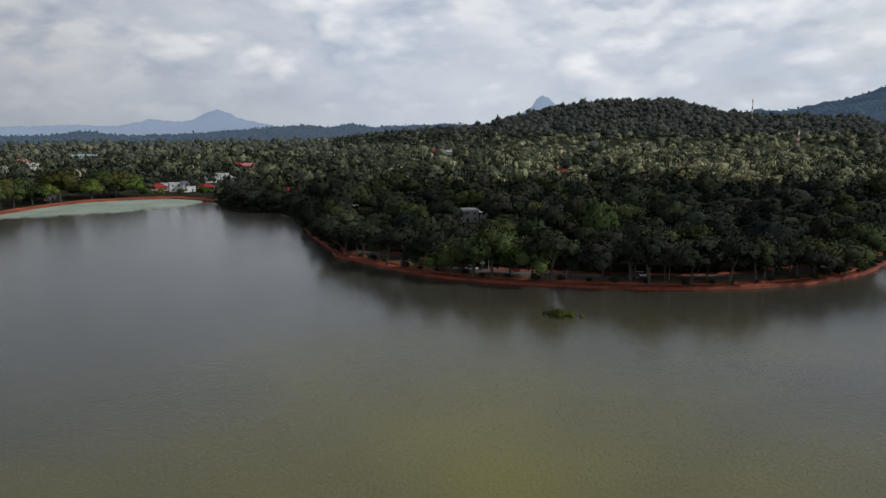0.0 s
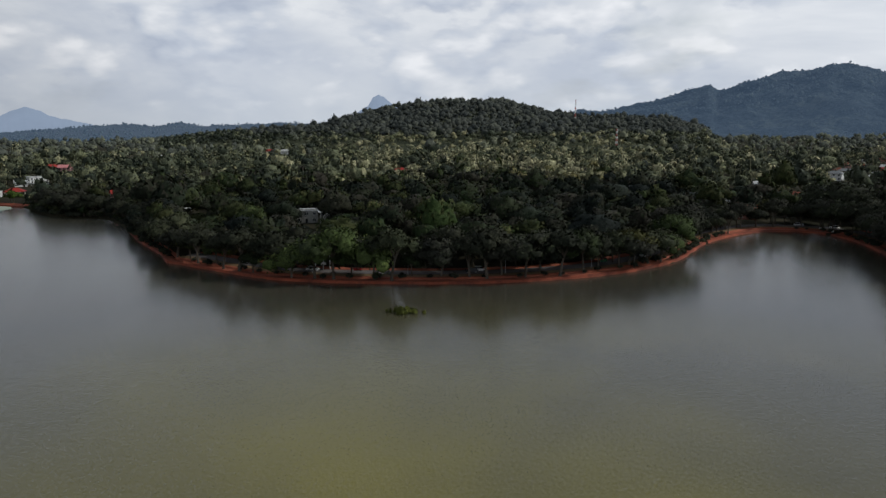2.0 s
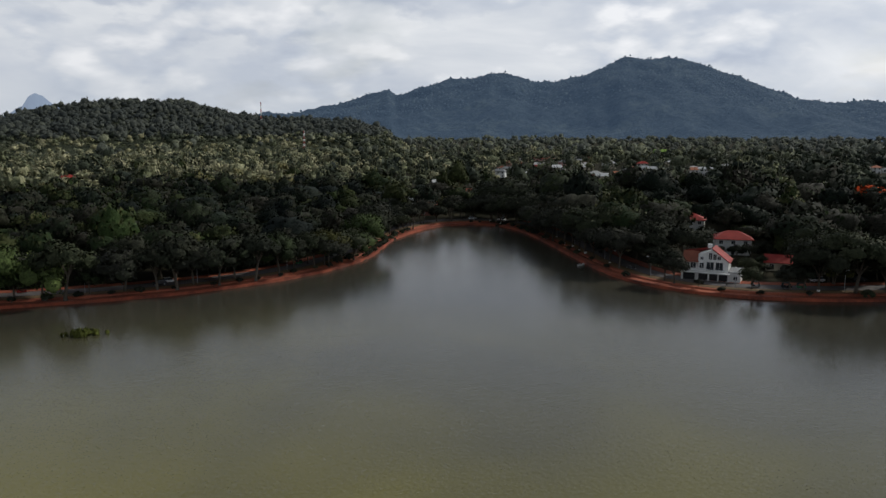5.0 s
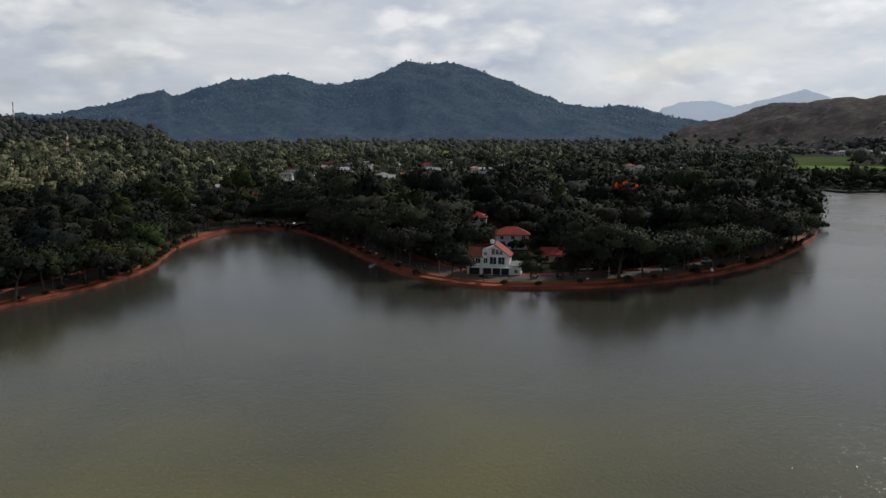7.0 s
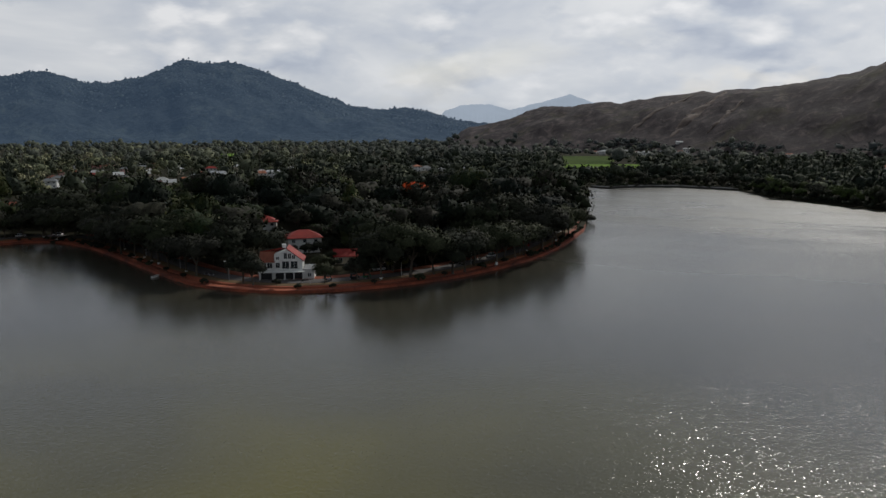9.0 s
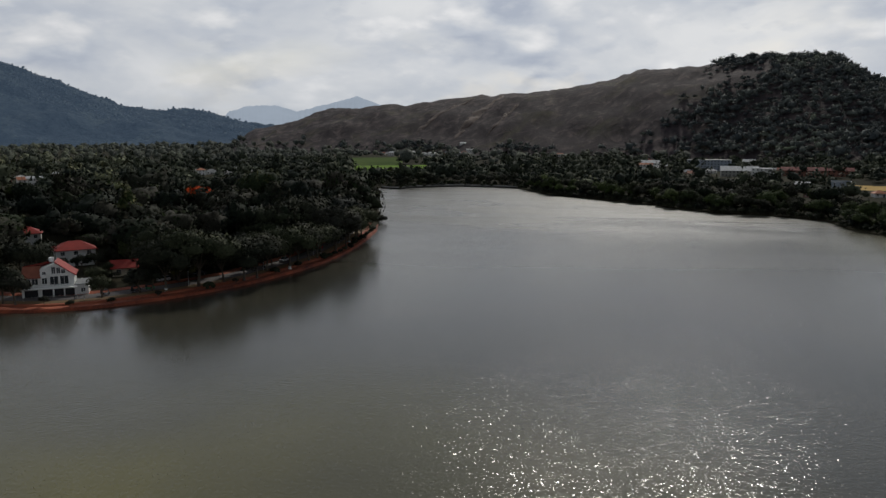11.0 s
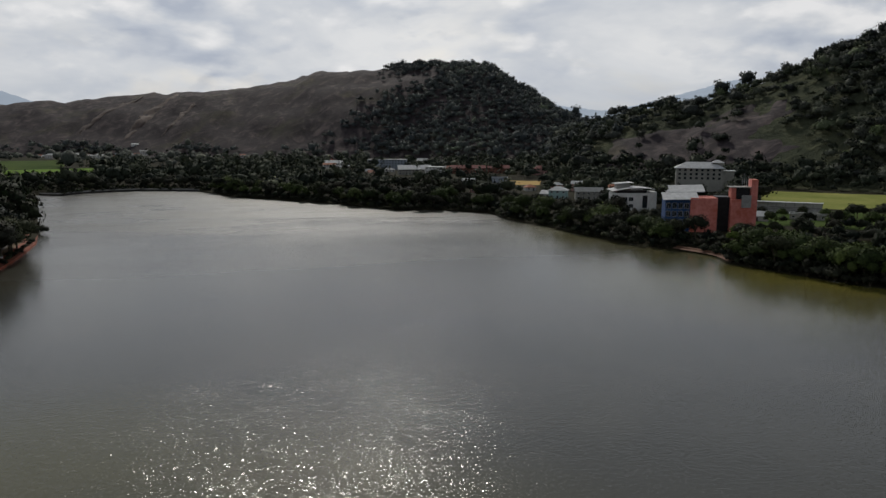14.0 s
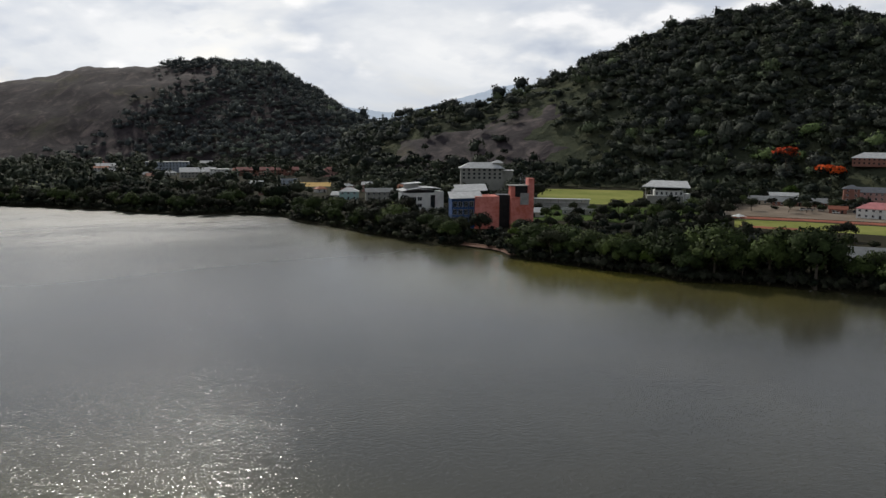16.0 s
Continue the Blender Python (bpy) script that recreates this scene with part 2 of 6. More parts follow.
def surface(name, dark, light, big=0.2, small=3.0, rough=0.85, bump=0.3, spec=0.25):
    """A plain worn surface: two colours, mixed by stains and by grain."""
    m, nt, b = material(name, rough, spec)
    p = place_of(nt)
    s, g = noisy(nt, p, big, 4), noisy(nt, p, small, 3)
    f = maths(nt, "ADD", maths(nt, "MULTIPLY", s, 0.65), maths(nt, "MULTIPLY", g, 0.35))
    link(nt, ramp(nt, f, (0.32, dark), (0.66, light)), b.inputs["Base Color"])
    bumped(nt, b, g, bump, 0.05)
    return m


def foliage(name, colours, by_object, grain=1.0, depth=1.0):
    """Leaves: the tone goes from tree to tree, and a little from leaf to leaf."""
    m, nt, b = material(name, 0.75, 0.07)
    if by_object:
        tone = nt.nodes.new("ShaderNodeObjectInfo").outputs["Random"]
    else:
        a = nt.nodes.new("ShaderNodeAttribute")
        a.attribute_name = "tint"
        tone = a.outputs["Fac"]
    island = nt.nodes.new("ShaderNodeNewGeometry").outputs["Random Per Island"]
    tone = maths(nt, "ADD", tone, maths(nt, "MULTIPLY", maths(nt, "SUBTRACT", island, 0.5), 0.22), True)
    n = len(colours) - 1
    p = place_of(nt)
    tufts = maths(nt, "ADD", maths(nt, "MULTIPLY", noisy(nt, p, 0.55 / grain, 3, 0.6), 0.5), maths(nt, "MULTIPLY", noisy(nt, p, 1.9 / grain, 3, 0.65), 0.5))
    hue = ramp(nt, tone, *[(i / n, c) for i, c in enumerate(colours)])
    link(nt, mixed(nt, 1.0, hue, ramp(nt, tufts, (0.36, (1 - 0.46 * depth,) * 3), (0.50, (0.97,) * 3), (0.64, (1 + 0.52 * depth, 1 + 0.52 * depth, 1 + 0.45 * depth))), "MULTIPLY"), b.inputs["Base Color"])
    bumped(nt, b, tufts, 0.7 * depth, 0.8 * grain)
    return m


M = {}
# leaf tones carry light too: cloud shade by the lake, sun and haze beyond
M["leaf_near"] = foliage("shore_leaves", ((0.0190, 0.0230, 0.0160), (0.0280, 0.0320, 0.0205), (0.0370, 0.0400, 0.0265), (0.0340, 0.0345, 0.0280), (0.0330, 0.0410, 0.0215), (0.060, 0.066, 0.038)), True)
M["leaf"] = foliage("wood_leaves", ((0.0120, 0.0165, 0.0140), (0.0165, 0.0240, 0.0130), (0.0340, 0.0310, 0.0235), (0.0205, 0.0330, 0.0130), (0.0470, 0.0500, 0.0190), (0.0330, 0.0560, 0.0170), (0.100, 0.098, 0.042), (0.18, 0.165, 0.075)), False)
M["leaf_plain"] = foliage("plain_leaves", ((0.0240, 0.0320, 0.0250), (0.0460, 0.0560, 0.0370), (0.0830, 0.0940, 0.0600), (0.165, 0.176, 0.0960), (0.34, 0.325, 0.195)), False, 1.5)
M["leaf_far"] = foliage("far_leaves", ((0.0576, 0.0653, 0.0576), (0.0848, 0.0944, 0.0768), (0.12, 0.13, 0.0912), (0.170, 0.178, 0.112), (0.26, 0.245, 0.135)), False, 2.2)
# hillside leaves, paled for the haze; bluer still on the granite hill
M["leaf_hill"] = foliage("hillside_leaves", ((0.0390, 0.0460, 0.0430), (0.0720, 0.0790, 0.0660), (0.104, 0.115, 0.0820), (0.118, 0.150, 0.0760), (0.150, 0.205, 0.0780)), False, 1.5)
M["leaf_granite"] = foliage("granite_hill_leaves", ((0.066, 0.078, 0.082), (0.108, 0.122, 0.115), (0.148, 0.165, 0.140), (0.165, 0.200, 0.135)), False, 1.5, 0.75)
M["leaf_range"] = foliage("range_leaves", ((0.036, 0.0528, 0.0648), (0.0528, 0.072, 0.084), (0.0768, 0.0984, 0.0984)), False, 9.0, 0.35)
# trees of the range and far ridge glow bluish in place of haze
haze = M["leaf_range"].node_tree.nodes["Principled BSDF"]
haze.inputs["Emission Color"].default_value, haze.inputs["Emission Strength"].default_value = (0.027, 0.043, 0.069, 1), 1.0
M["leaf_mid"] = foliage("bank_leaves", ((0.025, 0.033, 0.0165), (0.046, 0.066, 0.0240), (0.070, 0.098, 0.0300), (0.033, 0.044, 0.0205), (0.105, 0.140, 0.042)), True)
# bright green leaves; the sun on the west bank's trees is in this tone
M["leaf_bright"] = foliage("fresh_sunlit_leaves", ((0.05, 0.085, 0.018), (0.085, 0.125, 0.026), (0.12, 0.16, 0.035)), True)
M["leaf_olive"] = foliage("olive_leaves", ((0.044, 0.047, 0.016), (0.066, 0.066, 0.020), (0.085, 0.085, 0.026)), True)
M["flame"] = foliage("flame_flowers", ((0.50, 0.060, 0.018), (0.72, 0.11, 0.02)), True)
M["bark"] = surface("bark", (0.05, 0.04, 0.03), (0.13, 0.11, 0.085), 1.5, 8.0)
M["soil"] = surface("woodland_floor", (0.018, 0.019, 0.011), (0.045, 0.040, 0.024), 0.05, 0.6, 0.95, 0.3, 0.05)
M["laterite"] = surface("red_laterite", (0.14, 0.040, 0.026), (0.40, 0.115, 0.058), 0.09, 2.0)
# dark blotches: stains, and the broken shade of trees painted in
M["laterite_wall"] = surface("stained_shady_red_wall", (0.05, 0.018, 0.014), (0.36, 0.085, 0.040), 0.10, 1.5)
M["asphalt"] = surface("worn_asphalt", (0.075, 0.07, 0.07), (0.14, 0.125, 0.12), 0.15, 4.0)
M["verge"] = surface("worn_verge", (0.10, 0.075, 0.035), (0.20, 0.12, 0.06), 0.15, 2.0)
M["bank"] = surface("earth_bank", (0.11, 0.055, 0.035), (0.24, 0.13, 0.085), 0.4, 2.5)
M["grass"] = surface("bright_paddy", (0.10, 0.19, 0.03), (0.17, 0.26, 0.05), 0.03, 0.5, 0.95, 0.3, 0.02)
M["scrub"] = surface("rough_meadow", (0.045, 0.075, 0.022), (0.09, 0.125, 0.035), 0.02, 0.3, 0.95, 0.3, 0.02)
M["yard"] = surface("trodden_yard", (0.16, 0.125, 0.095), (0.30, 0.25, 0.20), 0.04, 0.5, 0.95, 0.3, 0.02)
M["pitch"] = surface("dry_grass", (0.17, 0.20, 0.05), (0.31, 0.31, 0.10), 0.025, 0.3, 0.95, 0.3, 0.02)
M["sand"] = surface("yellow_earth", (0.42, 0.29, 0.11), (0.55, 0.38, 0.16), 0.1, 0.8, 0.95, 0.3, 0.02)
M["concrete"] = surface("weathered_concrete", (0.25, 0.245, 0.23), (0.42, 0.41, 0.39), 0.3, 4.0)
M["bund_stone"] = surface("dark_bund_stone", (0.018, 0.018, 0.016), (0.05, 0.048, 0.042), 0.3, 2.0)
M["metal"] = surface("galvanised_steel", (0.32, 0.33, 0.34), (0.48, 0.49, 0.5), 0.5, 5.0, 0.45)
# near-black for the shade inside doorways and openings, and for dark railings
M["dark"] = surface("dark_opening", (0.012, 0.013, 0.015), (0.03, 0.03, 0.033), 0.5, 3.0, 0.4)
M["white_paint"] = surface("white_gloss", (0.68, 0.68, 0.66), (0.82, 0.82, 0.8), 0.5, 4.0, 0.4)
# red paled to stand for the haze before the distant masts
M["red_paint"] = surface("hazy_red_paint", (0.42, 0.12, 0.10), (0.55, 0.18, 0.15), 0.5, 4.0, 0.4)
WALLS = {k: surface(k + "_wall", tuple(0.72 * v for v in c), c, 0.25, 3.0) for k, c in {
    "white": (0.80, 0.80, 0.77), "cream": (0.66, 0.58, 0.44), "pink": (0.62, 0.36, 0.32), "grey": (0.36, 0.355, 0.32), "steel": (0.36, 0.41, 0.47), "brick": (0.34, 0.16, 0.12),
    "teal": (0.42, 0.60, 0.58), "blue": (0.040, 0.095, 0.24)}.items()}
ROOFS = {k: surface(k + "_roof", tuple(0.65 * v for v in c), c, 0.4, 3.0, 0.7) for k, c in {
    "red": (0.36, 0.040, 0.030), "orange": (0.45, 0.17, 0.09), "brown": (0.30, 0.10, 0.06), "pale": (0.62, 0.63, 0.63), "grey": (0.27, 0.28, 0.28), "blue": (0.42, 0.55, 0.66),
    "slab": (0.55, 0.55, 0.53), "slate": (0.15, 0.16, 0.18), "rose": (0.66, 0.26, 0.26), "crimson": (0.20, 0.034, 0.030)}.items()}

WALLS["coral"] = surface("stained_coral_wall", (0.52, 0.12, 0.07), (0.80, 0.32, 0.28), 0.14, 0.8)
m, nt, b = material("window_glass", 0.08, 0.5)
b.inputs["Base Color"].default_value = (0.02, 0.025, 0.03, 1)
M["glass"] = m

# murky lake water: olive where the silt is stirred up, ruffled by the wind
m, nt, b = material("lake_water", 0.055, 0.5)
p = place_of(nt)
b.inputs["IOR"].default_value = 1.333
silt = noisy(nt, p, 0.012, 3, 0.5, 0.4)
stirred = 0.0
for spot, reach, dense in (((22.0, 74.0, 0.0), 112.0, 1.0), ((92.0, 52.0, 0.0), 62.0, 0.55), ((215.0, -215.0, 0.0), 90.0, 0.85), ((330.0, -190.0, 0.0), 70.0, 0.5)):
    plume = nt.nodes.new("ShaderNodeVectorMath")
    plume.operation = "DISTANCE"
    plume.inputs[1].default_value = spot
    link(nt, p, plume.inputs[0])
    here = maths(nt, "SUBTRACT", 1.3, maths(nt, "DIVIDE", plume.outputs["Value"], reach), True)
    stirred = maths(nt, "MAXIMUM", stirred, maths(nt, "MULTIPLY", here, dense))
stirred = maths(nt, "MULTIPLY", stirred, ramp(nt, silt, (0.34, (0.25, 0.25, 0.25)), (0.60, (1, 1, 1))), True)
body = ramp(nt, noisy(nt, p, 0.02, 4, 0.55, 0.3), (0.35, (0.042, 0.041, 0.031)), (0.65, (0.060, 0.057, 0.042)))
link(nt, mixed(nt, stirred, body, (0.165, 0.145, 0.028)), b.inputs["Base Color"])
calm = ramp(nt, noisy(nt, p, 0.013, 3, 0.5, 0.8), (0.35, (0.6, 0.6, 0.6)), (0.65, (1, 1, 1)))
gust = nt.nodes.new("ShaderNodeVectorMath")
gust.operation = "DISTANCE"
gust.inputs[1].default_value = (500.0, -45.0, 0.0)
link(nt, p, gust.inputs[0])
ruffled = maths(nt, "SUBTRACT", 1.5, maths(nt, "DIVIDE", gust.outputs["Value"], 115.0), True)
ruffled = maths(nt, "MULTIPLY", ruffled, ramp(nt, noisy(nt, mapped(nt, p, (2.2, 0.5, 1.0)), 0.03, 4, 0.6, 0.5), (0.42, (0, 0, 0)), (0.58, (1, 1, 1))))
wavelets = nt.nodes.new("ShaderNodeTexVoronoi")
wavelets.inputs["Scale"].default_value = 8.0
link(nt, mapped(nt, p, (1.0, 0.8, 0.0)), wavelets.inputs["Vector"])
tilt = nt.nodes.new("ShaderNodeVectorMath")
tilt.operation = "SUBTRACT"
tilt.inputs[1].default_value = (0.5, 0.5, 0.5)
link(nt, wavelets.outputs["Color"], tilt.inputs[0])
slope = nt.nodes.new("ShaderNodeVectorMath")
slope.operation = "MULTIPLY"
slope.inputs[1].default_value = (0.25, 0.46, 0.0)
link(nt, tilt.outputs[0], slope.inputs[0])
scaled = nt.nodes.new("ShaderNodeVectorMath")
scaled.operation = "SCALE"
link(nt, slope.outputs[0], scaled.inputs[0])
pick = nt.nodes.new("ShaderNodeSeparateColor")
link(nt, wavelets.outputs["Color"], pick.inputs[0])
crested = maths(nt, "GREATER_THAN", pick.outputs[2], maths(nt, "SUBTRACT", 0.64, maths(nt, "MULTIPLY", ruffled, 0.3)))
steep = maths(nt, "ADD", maths(nt, "MULTIPLY", maths(nt, "SUBTRACT", pick.outputs[2], 0.62), 1.6), 0.5)
link(nt, maths(nt, "MULTIPLY", maths(nt, "MULTIPLY", crested, steep), maths(nt, "ADD", calm, maths(nt, "MULTIPLY", ruffled, 0.8))), scaled.inputs["Scale"])
apart = nt.nodes.new("ShaderNodeSeparateXYZ")
link(nt, p, apart.inputs[0])
wind = maths(nt, "DIVIDE", maths(nt, "SUBTRACT", apart.outputs[0], 210.0), 260.0, True)
wind = maths(nt, "MULTIPLY", wind, ramp(nt, noisy(nt, mapped(nt, p, (1.6, 0.5, 1.0)), 0.018, 3, 0.5, 0.4), (0.35, (0.55, 0.55, 0.55)), (0.62, (1, 1, 1))))
link(nt, maths(nt, "ADD", maths(nt, "MULTIPLY", crested, 0.15), maths(nt, "ADD", maths(nt, "MULTIPLY", wind, 0.34), 0.05)), b.inputs["Roughness"])
upright = nt.nodes.new("ShaderNodeVectorMath")
upright.operation = "ADD"
upright.inputs[1].default_value = (0.0, 0.0, 1.0)
link(nt, scaled.outputs[0], upright.inputs[0])
bump = node(nt, "ShaderNodeBump", Strength=0.55, Distance=0.10)
link(nt, noisy(nt, mapped(nt, p, (1.0, 0.8, 1.0)), 1.3, 3, 0.55), bump.inputs["Height"])
link(nt, upright.outputs[0], bump.inputs["Normal"])
link(nt, bump.outputs[0], b.inputs["Normal"])
M["water"] = m

# bare granite with dark run-off streaks and dry grass on its shelves
m, nt, b = material("granite", 0.9, 0.1)
p = place_of(nt)
streak = noisy(nt, mapped(nt, p, (1, 1, 0.16)), 0.045, 5, 0.65, 0.6)
patch = noisy(nt, p, 0.012, 4, 0.6, 0.5)
stone = ramp(nt, streak, (0.36, (0.036, 0.030, 0.033)), (0.52, (0.056, 0.046, 0.048)), (0.70, (0.140, 0.110, 0.104)))
grass_mix = ramp(nt, patch, (0.54, (0, 0, 0)), (0.68, (0.55, 0.55, 0.55)))
link(nt, mixed(nt, grass_mix, stone, ramp(nt, streak, (0.3, (0.050, 0.052, 0.030)), (0.7, (0.120, 0.105, 0.060)))), b.inputs["Base Color"])
bumped(nt, b, streak, 0.6, 3.0)
M["granite"] = m
M["scar"] = surface("fresh_rock", (0.062, 0.048, 0.044), (0.16, 0.12, 0.10), 0.02, 0.15)

# wooded slopes seen from afar; the range glows bluish to stand for haze
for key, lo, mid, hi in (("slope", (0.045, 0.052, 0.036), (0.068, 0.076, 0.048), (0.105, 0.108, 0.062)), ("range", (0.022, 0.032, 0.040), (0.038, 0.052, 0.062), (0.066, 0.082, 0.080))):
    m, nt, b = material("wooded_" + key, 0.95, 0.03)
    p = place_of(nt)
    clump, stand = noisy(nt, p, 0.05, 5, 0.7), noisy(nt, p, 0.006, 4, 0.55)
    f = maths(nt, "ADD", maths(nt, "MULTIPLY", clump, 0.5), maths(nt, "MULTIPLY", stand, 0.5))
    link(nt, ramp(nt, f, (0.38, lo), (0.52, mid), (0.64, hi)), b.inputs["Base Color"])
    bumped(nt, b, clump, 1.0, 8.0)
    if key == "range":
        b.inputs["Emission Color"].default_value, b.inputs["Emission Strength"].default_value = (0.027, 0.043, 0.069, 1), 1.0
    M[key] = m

# the hills on the horizon: their pale blue haze is put in as emission
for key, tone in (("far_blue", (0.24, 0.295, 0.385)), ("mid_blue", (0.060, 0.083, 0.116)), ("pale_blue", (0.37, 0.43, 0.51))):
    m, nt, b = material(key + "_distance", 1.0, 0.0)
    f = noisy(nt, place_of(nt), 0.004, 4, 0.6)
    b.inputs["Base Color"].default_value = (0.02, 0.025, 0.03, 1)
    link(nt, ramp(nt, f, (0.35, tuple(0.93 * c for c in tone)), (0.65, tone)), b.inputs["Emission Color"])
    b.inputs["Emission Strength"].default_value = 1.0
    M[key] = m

# ---- mesh helpers ----


def at(bearing, distance, z=0.0):
    return Vector((distance * math.sin(radians(bearing)), distance * math.cos(radians(bearing)), z))


def fast_mesh(name, verts, tris, lean=None, tint=None, smooth=False):
    """A mesh from arrays of points and triangles."""
    verts, tris = np.asarray(verts, np.float32), np.asarray(tris, np.int32)
    me = bpy.data.meshes.new(name)
    me.vertices.add(len(verts))
    me.vertices.foreach_set("co", verts.ravel())
    me.loops.add(tris.size)
    me.loops.foreach_set("vertex_index", tris.ravel())
    me.polygons.add(len(tris))
    me.polygons.foreach_set("loop_start", np.arange(0, tris.size, 3, dtype=np.int32))
    if smooth or lean is not None:
        me.polygons.foreach_set("use_smooth", np.ones(len(tris), bool))
    me.update(calc_edges=True)
    if lean is not None:
        me.attributes.new("custom_normal", "FLOAT_VECTOR", "POINT").data.foreach_set("vector", np.asarray(lean, np.float32).ravel())
    if tint is not None:
        me.attributes.new("tint", "FLOAT", "POINT").data.foreach_set("value", np.asarray(tint, np.float32))
    return me


class Shape:
    """Points and faces of one part, put together from simple solids."""

    def __init__(self):
        self.v, self.f = [], []

    def add(self, verts, faces):
        n = len(self.v)
        self.v += [tuple(p) for p in verts]
        self.f += [tuple(i + n for i in f) for f in faces]
        return self

    def box(self, x0, x1, y0, y1, z0, z1, bevel=0.0):
        c = bevel
        v = [(x, y, z) for z in (z0, z1) for x, y in ((x0, y0), (x1, y0), (x1, y1), (x0, y1))]
        if not c:
            return self.add(v, [(3, 2, 1, 0), (4, 5, 6, 7), (0, 1, 5, 4), (1, 2, 6, 5), (2, 3, 7, 6), (3, 0, 4, 7)])
        v = v[:4] + [(x, y, z1 - c) for x, y in ((x0, y0), (x1, y0), (x1, y1), (x0, y1))] + [(x, y, z1) for x, y in ((x0 + c, y0 + c), (x1 - c, y0 + c), (x1 - c, y1 - c), (x0 + c, y1 - c))]
        f = [(3, 2, 1, 0), (8, 9, 10, 11)]
        for k in (0, 4):
            f += [(k + i, k + (i + 1) % 4, k + 4 + (i + 1) % 4, k + 4 + i) for i in range(4)]
        return self.add(v, f)

    def prism(self, outline, y0, y1):
        """An outline in x and z, pushed from y0 to y1."""
        n = len(outline)
        v = [(x, y, z) for y in (y0, y1) for x, z in outline]
        return self.add(v, [tuple(range(n)), tuple(range(2 * n - 1, n - 1, -1))] + [(i, i + n, (i + 1) % n + n, (i + 1) % n) for i in range(n)])

    def tube(self, points, radii, sides=7):
        points = [Vector(p) for p in points]
        n, rings = sides, len(points)
        v = []
        for i, (p, r) in enumerate(zip(points, radii)):
            d = (points[min(i + 1, rings - 1)] - points[max(i - 1, 0)]).normalized()
            a = d.orthogonal().normalized()
            c = d.cross(a)
            v += [p + (a * math.cos(2 * math.pi * k / n) + c * math.sin(2 * math.pi * k / n)) * r for k in range(n)]
        f = [(i * n + k, i * n + (k + 1) % n, (i + 1) * n + (k + 1) % n, (i + 1) * n + k) for i in range(rings - 1) for k in range(n)]
        return self.add(v, f + [tuple(range(n))[::-1], tuple(range((rings - 1) * n, rings * n))])

    def mesh(self, name):
        me = bpy.data.meshes.new(name)
        me.from_pydata(self.v, [], self.f)
        me.update()
        return me


def part(name, shape, mat, parent=None, label="", place=None):
    """Links a shape or a mesh as one object, under a thing or under a part."""
    ob = new(name, shape.mesh(name) if isinstance(shape, Shape) else shape)
    if not ob.data.materials:
        ob.data.materials.append(mat)
    if parent is not None:
        ob.parent = parent
    if place is not None:
        ob.matrix_basis = place
    return tagged(ob, label)


def structure(name, shape, mat, label, category):
    return tagged(part(name, shape, mat), label, category, kind="structure")


# ---- the lie of the land ----
shore_b, shore_d = np.array([b for b, d in SHORE], float), np.array([d for b, d in SHORE], float)


def shore_at(bearing):
    """How far off the waterline is."""
    return np.interp((np.asarray(bearing, float) + 36) % 360 - 36, shore_b, shore_d)


def smooth_step(x):
    x = np.clip(x, 0, 1)
    return x * x * (3 - 2 * x)


def crest(line, bearing):
    b, h = np.array(line, float).T
    return np.interp(bearing, b, h, left=0, right=0)


def fall(line, bearing, margin):
    """1 along the crest line, running out to 0 past its ends."""
    return smooth_step((bearing - line[0][0] + margin) / margin) * smooth_step((line[-1][0] + margin - bearing) / margin)


HILLS = {  # crest line, distance of foot and crest at its two ends, height taken off for the trees on it, steepness
    "wooded_hill": (WOODED_HILL, (1250, 1250), (1900, 1900), 9, 1.0),
    "rock_hill": (ROCK_HILL, (1640, 960), (2050, 1515), 0, 0.85),
    "steep_hill": (STEEP_HILL, (760, 640), (1150, 1150), 13, 1.0),
    "big_range": (BIG_RANGE, (2500, 2300), (3500, 3500), 14, 1.0),
    "low_ridge": (LOW_RIDGE, (3000, 3000), (3600, 3600), 4, 1.0),
}


def hill_height(key, bearing, distance):
    line, foot, top, trees, power = HILLS[key]
    b0, b1 = line[0][0], line[-1][0]
    s = np.clip((bearing - b0) / (b1 - b0), 0, 1)
    foot, top = foot[0] + s * (foot[1] - foot[0]), top[0] + s * (top[1] - top[0])
    b, h = np.array(line, float).T
    if key == "rock_hill":
        trees = 11 * smooth_step((bearing - 95) / 8)
    peak = np.interp(bearing, b, h) - trees
    edge = smooth_step((bearing - b0 + 2.5) / 2.5) * smooth_step((b1 + 2.5 - bearing) / 2.5)
    up = np.clip((distance - foot) / (top - foot), 0, 1)
    down = np.clip((distance - top) / (1.2 * (top - foot)), 0, 1)
    shape = np.sin(up * math.pi / 2) ** (1.45 * power) * (1 - smooth_step(down))
    return peak * shape * edge


def ground_height(bearing, distance):
    z = 1.4 + 0 * np.asarray(distance, float)
    for key in HILLS:
        z = np.maximum(z, hill_height(key, bearing, distance))
    return z


def land_noise(x, y, scale, octaves=4):
    return noise.fractal((x * scale, y * scale, 0.3), 0.6, 2.0, octaves)


def grid_tris(rows, columns, wrap=False):
    i, j = np.meshgrid(np.arange(rows - 1), np.arange(columns if wrap else columns - 1), indexing="ij")
    a, b = (i * columns + j).ravel(), (i * columns + (j + 1) % columns).ravel()
    return np.concatenate([np.stack([a, b, b + columns], 1), np.stack([a, b + columns, a + columns], 1)])


